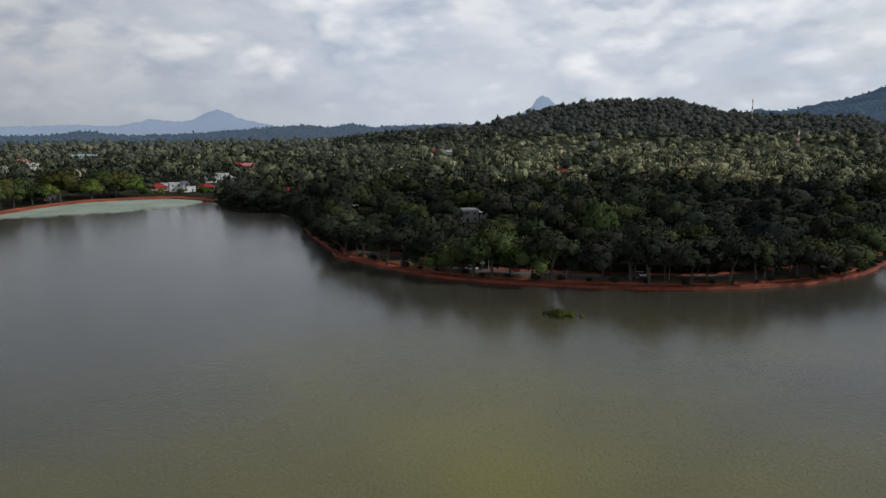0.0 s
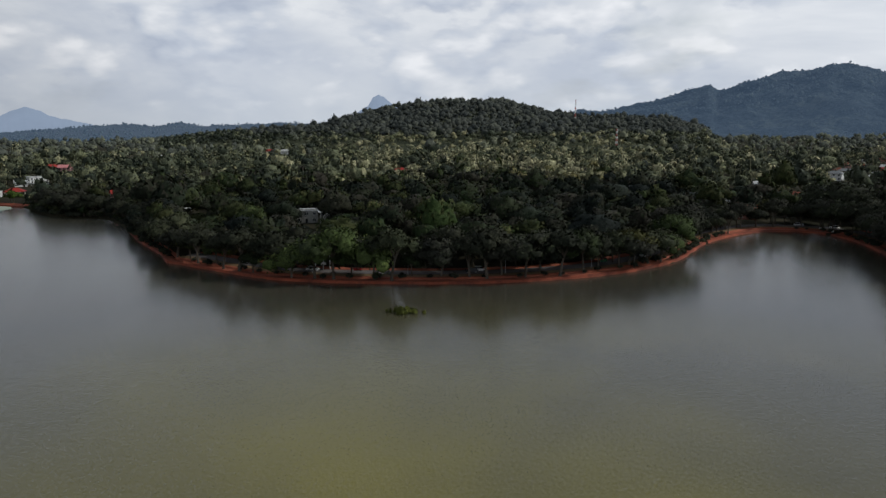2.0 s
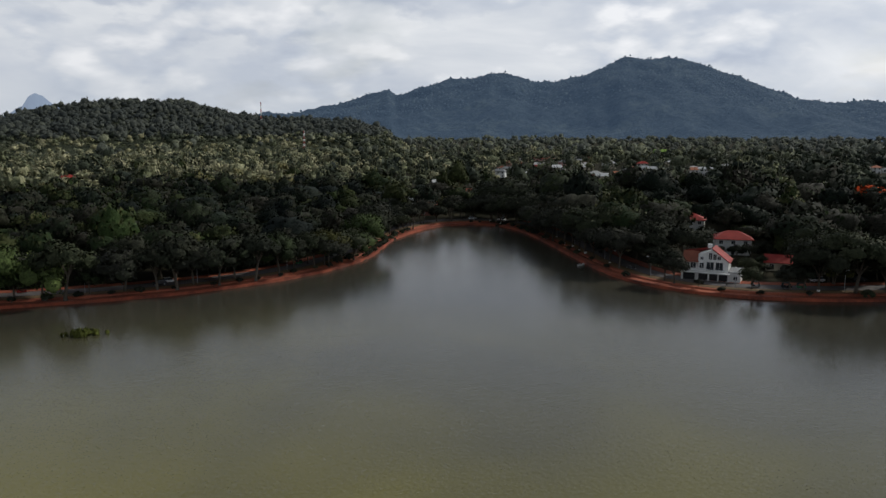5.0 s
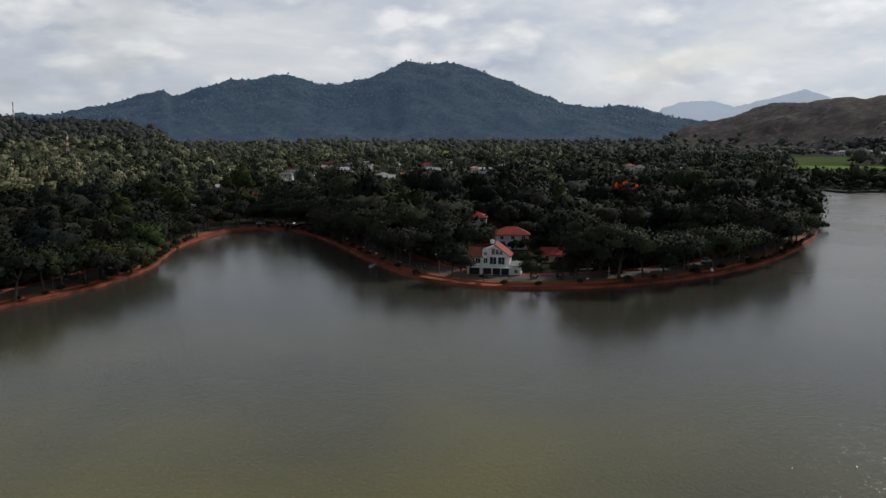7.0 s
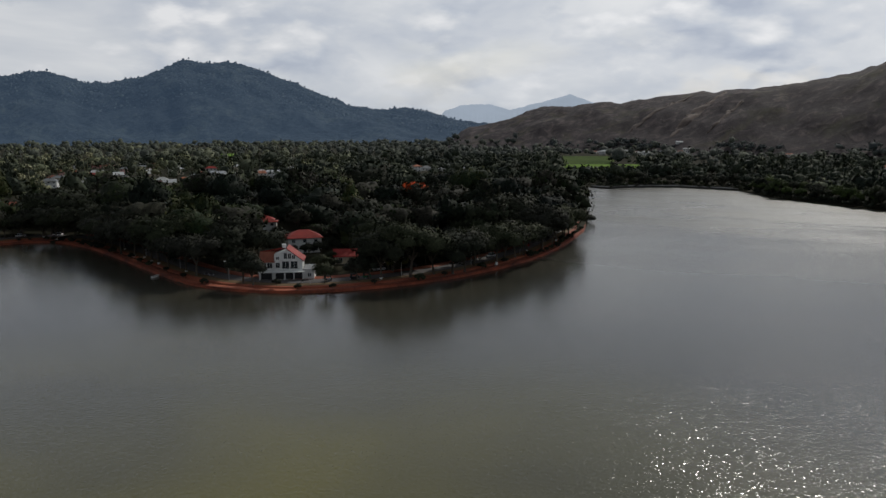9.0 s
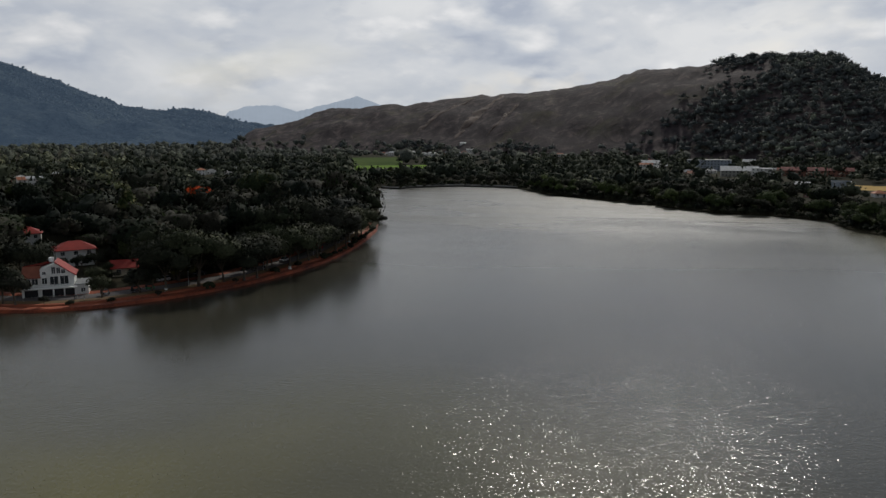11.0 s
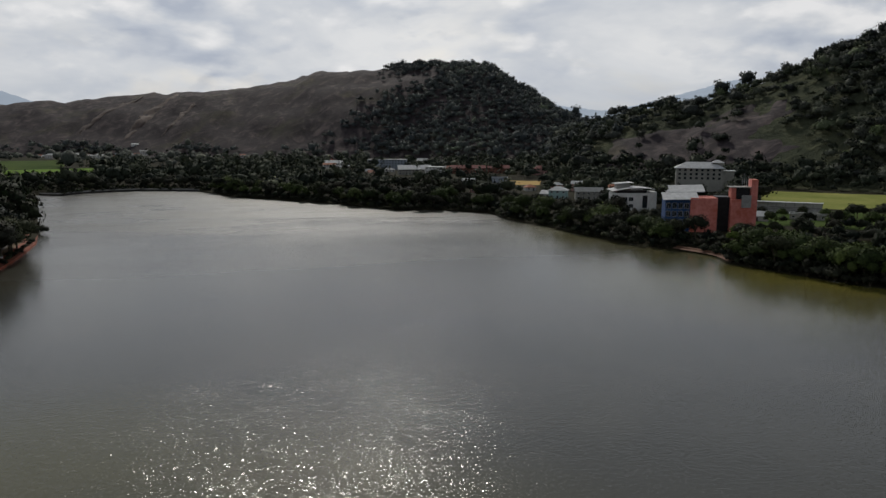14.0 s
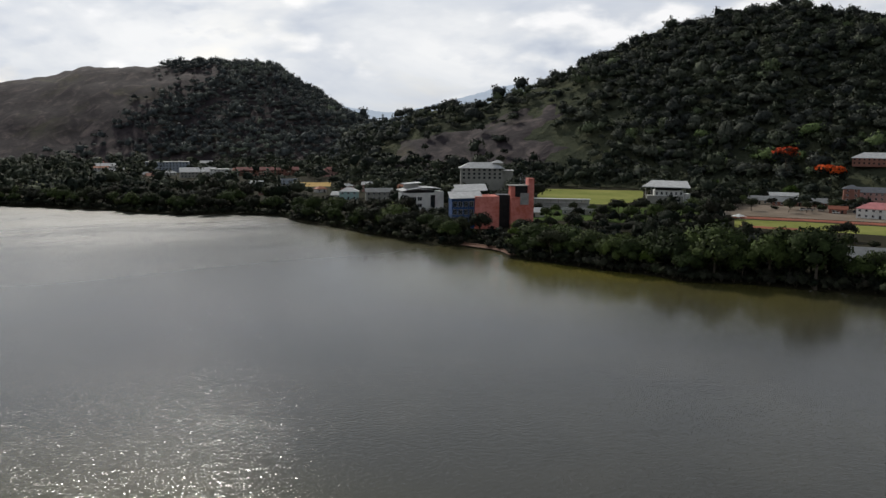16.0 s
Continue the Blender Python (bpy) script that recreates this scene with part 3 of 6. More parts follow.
# one sheet of ground from the shore to the horizon
bearings = np.unique(np.r_[np.arange(-180, 180, 0.4), 77.45, 77.52, 77.53, 77.56])
steps = np.array([-1.5, 0.3, 1.5, 6, 14, 30, 60, 110, 190, 320, 520, 800, 1200, 1800, 2600, 3400, 4200, 4700, 5600, 9000])
rows = []
for s in steps:
    d = shore_at(bearings) + s
    z = np.full_like(d, -1.6 if s < 0 else -0.2 if s < 1 else 0.35 if s < 3 else 0.6 if s < 8 else 0.95 if s < 20 else 1.3)
    rows.append(np.stack([d * np.sin(np.radians(bearings)), d * np.cos(np.radians(bearings)), z], 1))
structure("ground", fast_mesh("ground", np.concatenate(rows), grid_tris(len(steps), len(bearings), True)[:, ::-1]), M["soil"], "dark woodland floor running to the horizon", "ground")
disc = Shape().add([(760 * math.sin(radians(a)), 760 * math.cos(radians(a)), 0.0) for a in range(0, 360, 3)], [tuple(range(120))[::-1]])
structure("water", disc, M["water"], "murky olive-grey lake water with a light ripple", "lake")


HILL_ROUGH = {"wooded_hill": (6.0, 0.012), "rock_hill": (7.0, 0.012), "steep_hill": (5.0, 0.012), "big_range": (26.0, 0.004), "low_ridge": (9.0, 0.012)}


def rooted_height(bearing, distance):
    """Height of the ground under trees, with the unevenness of the hills."""
    z = np.full(len(bearing), 1.4)
    x, y = distance * np.sin(np.radians(bearing)), distance * np.cos(np.radians(bearing))
    for key, (rough, scale) in HILL_ROUGH.items():
        h = hill_height(key, bearing, distance)
        for i in np.nonzero(h > 2.0)[0]:
            z[i] = max(z[i], h[i] + land_noise(x[i], y[i], scale) * rough * min(h[i] / 40, 1) - 1.0)
    return z


def hill_sheet(key, mat, label, category, b_step=0.2, rough=6.0, scale=0.012):
    line, foot, top, trees, power = HILLS[key]
    bs = np.arange(line[0][0] - 2.6, line[-1][0] + 2.6, b_step)
    ds = np.concatenate([np.linspace(min(foot) - 5, max(top), 46), np.linspace(max(top) + 60, max(top) + 1.25 * (max(top) - min(foot)), 8)])
    b, d = np.meshgrid(bs, ds)
    z = hill_height(key, b, d)
    x, y = d * np.sin(np.radians(b)), d * np.cos(np.radians(b))
    wave = np.array([land_noise(p, q, scale) for p, q in zip(x.ravel(), y.ravel())]).reshape(x.shape)
    z = z + wave * rough * np.clip(z / 40, 0, 1) - 1.0
    return structure(key, fast_mesh(key, np.stack([x, y, z], -1).reshape(-1, 3), grid_tris(len(ds), len(bs))[:, ::-1], smooth=True), mat, label, category)


hill_sheet("wooded_hill", M["slope"], "low hill covered in dark forest", "hill")
hill_sheet("rock_hill", M["granite"], "long bare granite hill with dark streaks", "hill", rough=7.0)
hill_sheet("steep_hill", M["slope"], "steep hill under dense dark forest", "hill", rough=5.0)


def rock_slab():
    """A bare granite slab on the lower slope of the steep hill."""
    bs, us = np.linspace(116.5, 134.0, 76), np.linspace(0.10, 0.52, 20)
    b, u = np.meshgrid(bs, us)
    u = 0.12 + (u - 0.12) * (1 + 0.6 * (b - 117.0) / 15.0)
    line, foot, top, trees, power = HILLS["steep_hill"]
    s = np.clip((b - line[0][0]) / (line[-1][0] - line[0][0]), 0, 1)
    f, t = foot[0] + s * (foot[1] - foot[0]), top[0] + s * (top[1] - top[0])
    d = f + u * (t - f)
    x, y = d * np.sin(np.radians(b)), d * np.cos(np.radians(b))
    wave = np.array([land_noise(p, q, 0.012) for p, q in zip(x.ravel(), y.ravel())]).reshape(x.shape)
    z = hill_height("steep_hill", b, d) * 1.0
    z = z + wave * 5.0 * np.clip(z / 40, 0, 1) - 1.0 + 1.6
    ragged = np.array([noise.fractal((p * 0.02, q * 0.02, 4.0), 0.7, 2.0, 4) for p, q in zip(x.ravel(), y.ravel())]).reshape(x.shape)
    k = np.linspace(0, 1, 20)[:, None] + 0.12 * ragged
    edge = np.minimum(smooth_step((b - 117.0) / 1.5 + 0.4 * ragged), smooth_step((132.0 - b) / 5.0 + 0.9 * ragged)) * smooth_step(k / 0.12) * smooth_step((1 - k) / 0.25)
    z = z - 6.0 * (1 - edge)
    structure("rock_slab", fast_mesh("rock_slab", np.stack([x, y, z], -1).reshape(-1, 3), grid_tris(20, 76)[:, ::-1], smooth=True), M["granite"], "bare brown granite slab on the hillside", "rock")


rock_slab()


def rock_scar(b0, u0, b1, u1, width):
    """A pale strip of fresh rock that runs slantwise down the granite hill."""
    line, foot, top, trees, power = HILLS["rock_hill"]
    k, side = np.linspace(0, 1, 40), np.linspace(-1, 1, 7)
    kk, ss = np.meshgrid(k, side)
    ragged = np.array([noise.fractal((7 * q, r, b0), 0.8, 2.0, 4) for q, r in zip(kk.ravel(), ss.ravel())]).reshape(kk.shape)
    b = b0 + (b1 - b0) * kk + (ss * width * np.sin(math.pi * np.clip(kk * 0.94 + 0.03, 0, 1)) ** 0.6 * (1 + 0.7 * ragged))
    u = u0 + (u1 - u0) * kk + 0.02 * ragged
    s = np.clip((b - line[0][0]) / (line[-1][0] - line[0][0]), 0, 1)
    f, t = foot[0] + s * (foot[1] - foot[0]), top[0] + s * (top[1] - top[0])
    d = f + u * (t - f)
    x, y = d * np.sin(np.radians(b)), d * np.cos(np.radians(b))
    wave = np.array([land_noise(p, q, 0.012) for p, q in zip(x.ravel(), y.ravel())]).reshape(x.shape)
    z = hill_height("rock_hill", b, d)
    z = z + wave * 7.0 * np.clip(z / 40, 0, 1) - 1.0 + 1.2
    z[0], z[-1], z[:, 0], z[:, -1] = z[0] - 4, z[-1] - 4, z[:, 0] - 4, z[:, -1] - 4
    structure("rock_scar", fast_mesh("rock_scar", np.stack([x, y, z], -1).reshape(-1, 3), grid_tris(7, 40)[:, ::-1], smooth=True), M["scar"], "pale fresh scar on the granite hill", "rock")


rock_scar(83.2, 0.22, 86.9, 0.82, 0.45)
rock_scar(80.2, 0.30, 84.9, 0.85, 0.28)
rock_scar(85.6, 0.25, 88.0, 0.60, 0.22)
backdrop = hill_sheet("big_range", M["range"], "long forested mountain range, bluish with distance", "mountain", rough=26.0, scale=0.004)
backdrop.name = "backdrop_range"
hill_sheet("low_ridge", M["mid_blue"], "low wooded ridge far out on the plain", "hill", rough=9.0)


def horizon_hill(name, line, distance, mat, label):
    """Hills at the horizon: crest and a slope towards the lake."""
    b0, b1 = line[0][0], line[-1][0]
    bs = np.arange(b0 - 1.5, b1 + 1.5, 0.08)
    h = np.interp(bs, *np.array(line, float).T) * smooth_step((bs - b0 + 1.5) / 1.5) * smooth_step((b1 + 1.5 - bs) / 1.5)
    h = h + np.array([noise.fractal((b * 2.0, distance * 0.01, 0.0), 0.7, 2.0, 4) * 5 for b in bs]) * np.clip(h / 60, 0, 1)
    rows = []
    for s, drop in ((-420, 0.0), (-260, 0.35), (-120, 0.72), (-40, 0.93), (0, 1.0), (120, 0.7), (150, 0.0)):
        d = distance + s
        rows.append(np.stack([d * np.sin(np.radians(bs)), d * np.cos(np.radians(bs)), h * drop], 1))
    structure(name, fast_mesh(name, np.concatenate(rows), grid_tris(7, len(bs))[:, ::-1], smooth=True), mat, label, "mountain")


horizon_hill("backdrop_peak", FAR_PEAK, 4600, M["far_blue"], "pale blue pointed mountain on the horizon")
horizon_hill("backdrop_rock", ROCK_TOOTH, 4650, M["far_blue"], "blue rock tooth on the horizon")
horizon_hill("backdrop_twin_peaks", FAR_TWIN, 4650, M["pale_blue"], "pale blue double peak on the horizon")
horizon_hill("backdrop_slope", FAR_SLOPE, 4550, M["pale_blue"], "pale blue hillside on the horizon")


def ground_patch(name, b0, b1, d0, d1, mat, label, z=1.42, wobble=0.0):
    """A field: a thin uneven-edged sheet just over the ground."""
    n = 26
    bs, ds = np.linspace(b0, b1, n), np.linspace(d0, d1, 10)
    b, d = np.meshgrid(bs, ds)
    w = np.array([noise.noise((q * 0.7, r * 0.02, 0.0)) for q, r in zip(b.ravel(), d.ravel())]).reshape(b.shape)
    d, b = d + w * wobble, b + w * wobble * 0.02
    zz = np.full_like(d, z)
    zz[0], zz[-1], zz[:, 0], zz[:, -1] = 1.2, 1.2, 1.2, 1.2
    return structure(name, fast_mesh(name, np.stack([d * np.sin(np.radians(b)), d * np.cos(np.radians(b)), zz], -1).reshape(-1, 3), grid_tris(10, n)[:, ::-1]), mat, label, "field")


ground_patch("field_1", 50.5, 51.8, 1340, 1470, M["grass"], "small bright green paddy field among trees", 4.0, 8)
ground_patch("field_2", 75.7, 81.1, 900, 1045, M["grass"], "bright green paddy field beyond the lake bund", 2.2, 10)
ground_patch("field_6", 75.3, 79.3, 1060, 1330, M["scrub"], "rough dark green meadow behind the paddy field", 3.0, 12)
ground_patch("field_3", 128.4, 136.3, 535, 690, M["pitch"], "dry yellow-green sports ground", 1.5, 3)
ground_patch("field_4", 142.4, 153.6, 430, 476, M["pitch"], "dry grass playing field with worn patches", 1.5, 3)
ground_patch("field_5", 110.7, 113.1, 692, 755, M["sand"], "yellow sandy school yard", 1.5, 3)
ground_patch("school_yard", 141.0, 155.0, 493, 584, M["yard"], "pale trodden earth yard between the school buildings", 1.46, 3)
ground_patch("school_lawn", 126.5, 142.0, 428, 530, M["scrub"], "rough lawn between the bank and the sports ground", 1.44, 3)
ground_patch("running_track", 142.8, 147.4, 432, 441, M["laterite"], "red earth strip along the playing field", 1.56, 2)
ground_patch("road_east", 142.2, 153.8, 480, 492, M["laterite"], "pale red earth road beside the playing field", 1.52, 2)

# ---- the embankment: a low red wall along the water, an earth walk, a road and a verge ----
PROFILES = {  # metres inland from the waterline, height
    "retaining_wall": ((-0.1, -0.8), (0.25, 0.75), (0.35, 0.85), (0.85, 0.87), (0.95, 0.75)),
    "bund_wall": ((-0.1, -0.8), (0.2, 1.1), (0.3, 1.2), (1.5, 1.25), (1.6, 1.0)),
    "bund_parapet": ((1.2, 1.0), (1.22, 1.95), (1.28, 2.0), (1.6, 2.0), (1.65, 0.9)),
    "lake_walk": ((0.95, 0.75), (1.6, 0.8), (3.2, 0.9), (3.35, 0.6), (3.75, 0.6), (3.8, 1.3), (4.2, 1.35), (5.2, 1.42)),
    "grass_strip": ((5.2, 1.43), (5.5, 1.5), (7.6, 1.56), (8.4, 1.5)),
    "lake_road": ((8.4, 1.56), (8.6, 1.6), (11.5, 1.68), (14.4, 1.6), (14.6, 1.5)),
    "road_verge": ((14.6, 1.62), (16.0, 1.75), (18.5, 1.7), (19.5, 1.1)),
}


def shore_line(b0, b1, step=3.0):
    """Points along the waterline with their way inland, evenly spaced and rounded."""
    b = np.arange(b0, b1, 0.05)
    d = shore_at(b)
    p = np.stack([d * np.sin(np.radians(b)), d * np.cos(np.radians(b))], 1)
    run = np.r_[0, np.cumsum(np.hypot(*np.diff(p, axis=0).T))]
    s = np.arange(0, run[-1], step)
    p = np.stack([np.interp(s, run, p[:, k]) for k in (0, 1)], 1)
    for _ in range(5):
        p[1:-1] = (p[:-2] + 2 * p[1:-1] + p[2:]) / 4
    t = np.gradient(p, axis=0)
    for _ in range(6):
        t[1:-1] = (t[:-2] + 2 * t[1:-1] + t[2:]) / 4
    t /= np.hypot(*t.T)[:, None]
    return p, np.stack([-t[:, 1], t[:, 0]], 1)


def embank(name, b0, b1, keys, label, mats):
    p, n = shore_line(b0, b1)
    w = np.array([noise.noise((x * 0.06, y * 0.06, 2.0)) for x, y in p])
    for key in keys:
        prof = PROFILES[key]
        rows = []
        for k, (d, z) in enumerate(prof):
            q = p + n * (d + (0.5 * w if d > 1 else 0.12 * w))[:, None]
            rows.append(np.c_[q, np.full(len(q), z) + (0.06 * w if z > 0 else 0)])
        structure(name + "_" + key, fast_mesh(key, np.concatenate(rows), grid_tris(len(prof), len(p))), mats[key], label[key], key.split("_")[-1])


EARTH = {"grass_strip": M["verge"], "retaining_wall": M["laterite_wall"], "lake_walk": M["laterite"], "lake_road": M["asphalt"], "road_verge": M["laterite"]}
EARTH_WORDS = {"grass_strip": "strip of worn grass between walk and road", "retaining_wall": "low red laterite wall along the water", "lake_walk": "red earth walk with a kerb above the lake",
               "lake_road": "narrow grey asphalt road round the lake", "road_verge": "red earth verge under the trees"}
embank("wood", -8.2, 31.6, ("retaining_wall", "lake_walk", "grass_strip", "lake_road", "road_verge"), EARTH_WORDS, EARTH)
embank("bay", 31.6, 39.4, ("retaining_wall", "lake_walk", "grass_strip", "lake_road"), EARTH_WORDS, EARTH)
embank("villa", 39.4, 77.51, ("retaining_wall", "lake_walk", "grass_strip", "lake_road", "road_verge"), EARTH_WORDS, EARTH)
embank("inlet", -10.6, -8.2, ("retaining_wall", "lake_walk"), EARTH_WORDS, EARTH)
embank("west", -34.0, -16.8, ("retaining_wall", "lake_walk"), EARTH_WORDS, EARTH)
embank("beach", 122.6, 126.4, ("lake_walk",), {"lake_walk": "small beach of brown earth before the coral block"}, {"lake_walk": M["bank"]})
embank("bund", 77.7, 88.0, ("bund_wall", "bund_parapet"), {"bund_wall": "dark stone bund at the far end of the lake", "bund_parapet": "pale low parapet along the bund"}, {"bund_wall": M["bund_stone"], "bund_parapet": M["concrete"]})

# ---- trees ----


def ico(level):
    bm = bmesh.new()
    bmesh.ops.create_icosphere(bm, subdivisions=level, radius=1.0)
    v, f = np.array([x.co[:] for x in bm.verts]), np.array([[q.index for q in x.verts] for x in bm.faces])
    bm.free()
    return v, f


ICO = {1: ico(1), 2: ico(2), 3: ico(3)}


def unit(v):
    return v / np.maximum(np.linalg.norm(v, axis=-1, keepdims=True), 1e-9)


def leaf_cloud(rng, centres, radii, count, size, flat=0.75, quads=True):
    """Small leaf sprays on the skin of some lobes; each faces outwards from its crown."""
    pick = rng.choice(len(centres), count, p=radii**2 / (radii**2).sum())
    d = unit(rng.normal(size=(count, 3)) + (0, 0, 0.3))
    p = centres[pick] + d * (radii[pick] * rng.normal(0.97, 0.085, count))[:, None] * (1, 1, flat)
    a = unit(np.cross(d + rng.normal(scale=0.55, size=(count, 3)), rng.normal(size=(count, 3))))
    b = unit(np.cross(a, d + rng.normal(scale=0.5, size=(count, 3))))
    s = (size * rng.uniform(0.55, 1.4, count))[:, None]
    out = unit(p - centres.mean(0) + (0, 0, 1.5))
    lean = unit(0.55 * d + 0.60 * out + rng.normal(scale=0.28, size=(count, 3)))
    if quads:
        v = np.stack([p - a * s, p - b * s * 0.6 - d * s * 0.15, p + a * s, p + b * s * 0.6], 1)
        flip = np.sum(np.cross(v[:, 1] - v[:, 0], v[:, 2] - v[:, 0]) * d, 1) < 0
        v[flip] = v[flip][:, ::-1]
        i = np.arange(count)[:, None] * 4
        return v.reshape(-1, 3), np.concatenate([i + (0, 1, 2), i + (0, 2, 3)]), np.repeat(lean, 4, 0)
    v = np.stack([p - a * s * 0.9, p + a * s * 0.9, p + b * s * 1.35], 1)
    flip = np.sum(np.cross(v[:, 1] - v[:, 0], v[:, 2] - v[:, 0]) * d, 1) < 0
    v[flip] = v[flip][:, ::-1]
    return v.reshape(-1, 3), np.arange(count)[:, None] * 3 + (0, 1, 2), np.repeat(lean, 3, 0)


def core(rng, centres, radii, level, scale=0.86, flat=0.75, jag=0.16):
    v0, f0 = ICO[level]
    vs, fs, ns, n = [], [], [], 0
    for c, r in zip(centres, radii):
        vs.append(c + v0 * r * scale * (1, 1, flat) * rng.uniform(1 - jag, 1 + jag, (len(v0), 1)))
        fs.append(f0 + n)
        ns.append(unit(v0 * 0.40 + 0.75 * unit(vs[-1] - centres.mean(0) + (0, 0, 1.5))))
        n += len(v0)
    return np.concatenate(vs), np.concatenate(fs), np.concatenate(ns)


def hull(rng, centres, radii, level, scale=0.86, flat=0.75, jag=0.08):
    """The lumpy inside of a crown: one skin drawn round all its lobes."""
    v0, f0 = ICO[level]
    mid = centres.mean(0)
    c = (centres - mid) / (1, 1, flat)
    along = v0 @ c.T
    off = (c**2).sum(1)[None] - along**2
    hit = np.where(off < radii[None] ** 2, along + np.sqrt(np.maximum(radii[None] ** 2 - off, 0)), 0.0).max(1)
    hit = np.maximum(hit, 0.45 * hit.max()) * scale * rng.uniform(1 - jag, 1 + jag, len(v0))
    v = mid + v0 * hit[:, None] * (1, 1, flat)
    return v, f0, unit(0.6 * point_normals(v, f0) + 0.5 * unit(v - mid + (0, 0, 1.5)))


def join(*pieces):
    vs, fs, ns, n = [], [], [], 0
    for v, f, lean in pieces:
        vs.append(v)
        fs.append(np.asarray(f) + n)
        ns.append(lean)
        n += len(v)
    return np.concatenate(vs), np.concatenate(fs), np.concatenate(ns)


def point_normals(v, f):
    n = np.zeros_like(v)
    g = np.cross(v[f[:, 1]] - v[f[:, 0]], v[f[:, 2]] - v[f[:, 0]])
    for k in range(3):
        np.add.at(n, f[:, k], g)
    return unit(n)


def lobes(rng, width, height, base, count, spread=0.62, small=0.11, large=0.25):
    """Centres and radii of the clumps that make up a crown."""
    ang = np.arange(count) * 2.4 + rng.uniform(0, 6)
    rad = np.sqrt((np.arange(count) + 0.3) / count) * width / 2 * spread
    top = base + height * (0.62 - 0.34 * (rad / (width / 2)) ** 2) + rng.uniform(-0.1, 0.1, count) * height
    c = np.stack([rad * np.cos(ang), rad * np.sin(ang), top], 1) + rng.normal(0, 0.035 * width, (count, 3))
    return c, width * rng.uniform(small, large, count)


def palm_arrays(rng, height, fronds=13, segments=3):
    vs, fs, n = [], [], 0
    lean = rng.uniform(-0.1, 0.1, 2) * height
    trunk = Shape().tube([(0, 0, 0), (lean[0] * 0.4, lean[1] * 0.4, height * 0.55), (*lean, height)], [0.22, 0.16, 0.13], 4)
    tv = np.array([tuple(p) for p in trunk.v])
    tf = np.array([t for f in trunk.f for t in ([f] if len(f) == 3 else [(f[0], f[1], f[2]), (f[0], f[2], f[3])])])
    for k in range(fronds):
        a, rise, length = k * 2.4 + rng.uniform(-0.2, 0.2), rng.uniform(-0.25, 1.0), rng.uniform(3.3, 4.6)
        out, side = np.array([math.cos(a), math.sin(a), 0]), np.array([-math.sin(a), math.cos(a), 0])
        p, slope = np.array([*lean, height]), rise
        row = []
        for s in range(segments + 1):
            w = (0.25, 0.75, 0.7, 0.1)[min(s, 3)] if segments == 3 else (0.3, 0.8, 0.1)[min(s, 2)]
            row += [p - side * w - (0, 0, 0.25 * w), p + side * w - (0, 0, 0.25 * w)]
            step = length / segments
            p = p + (out * math.cos(slope) + np.array((0, 0, math.sin(slope)))) * step
            slope -= 0.62 * 3 / segments
        vs.append(np.array(row))
        for s in range(segments):
            i = n + 2 * s
            fs += [(i, i + 1, i + 3), (i, i + 3, i + 2)]
        n += 2 * (segments + 1)
    fv, ff = np.concatenate(vs), np.array(fs)
    return join((fv, ff, point_normals(fv, ff)), (tv, tf, point_normals(tv, tf)))


gen = np.random.default_rng(11)


def canopy(wide, tall, base, count, leaves, size, level=1, squash=0.8, small=0.11, large=0.25, even=0.0, solid=0.85):
    """A crown without its trunk, for trees inside a wood."""
    c, r = lobes(gen, wide, tall, base, count, 0.70, small, large)
    inside = hull(gen, c, r, level, solid, squash) if count > 2 else core(gen, c, r, level, 0.9, squash, 0.2)
    v, f, lean = join(inside, leaf_cloud(gen, c, r, leaves, size, squash, False))
    return v, f, unit(lean + (0, 0, even))


FRONT_BROAD = [canopy(gen.uniform(9, 19), gen.uniform(8, 13), 1.5, 14 + 3 * (k % 4), 620, 0.50, 3, 0.82, 0.07, 0.18) for k in range(14)]
MID_BROAD = [canopy(gen.uniform(10, 20), gen.uniform(8, 13), 1.5, 12 + 2 * (k % 4), 280, 0.72, 2, 0.8, 0.09, 0.20) for k in range(12)]
MID_PALM = [palm_arrays(gen, gen.uniform(10, 14)) for _ in range(5)]
LOW_BROAD = [canopy(gen.uniform(9, 18), gen.uniform(8, 12), 1.5, 7, 66, 1.15, 1, 0.78, 0.13, 0.25) for _ in range(10)]
LOW_PALM = [palm_arrays(gen, gen.uniform(11, 16), 9, 2) for _ in range(4)]
FAR_BROAD = [canopy(gen.uniform(11, 17), gen.uniform(8, 10), 1.0, 1, 8, 1.6, 1, 0.7, 0.4, 0.5, 0.3) for _ in range(6)]
RANGE_BROAD = [canopy(gen.uniform(11, 17), gen.uniform(8, 10), 1.0, 1, 6, 1.8, 1, 0.7, 0.4, 0.5, 1.6) for _ in range(5)]
HILL_BROAD = [canopy(gen.uniform(8, 17), gen.uniform(7, 12), 0.0, 6, 66, 1.10, 1, 0.85, 0.13, 0.26, 0.0, 0.76) for _ in range(10)]
STEEP_BROAD = [canopy(gen.uniform(9, 25), gen.uniform(9, 16), 0.0, 11, 210, 1.0, 2, 0.92, 0.09, 0.21, 0.0, 0.76) for _ in range(14)]

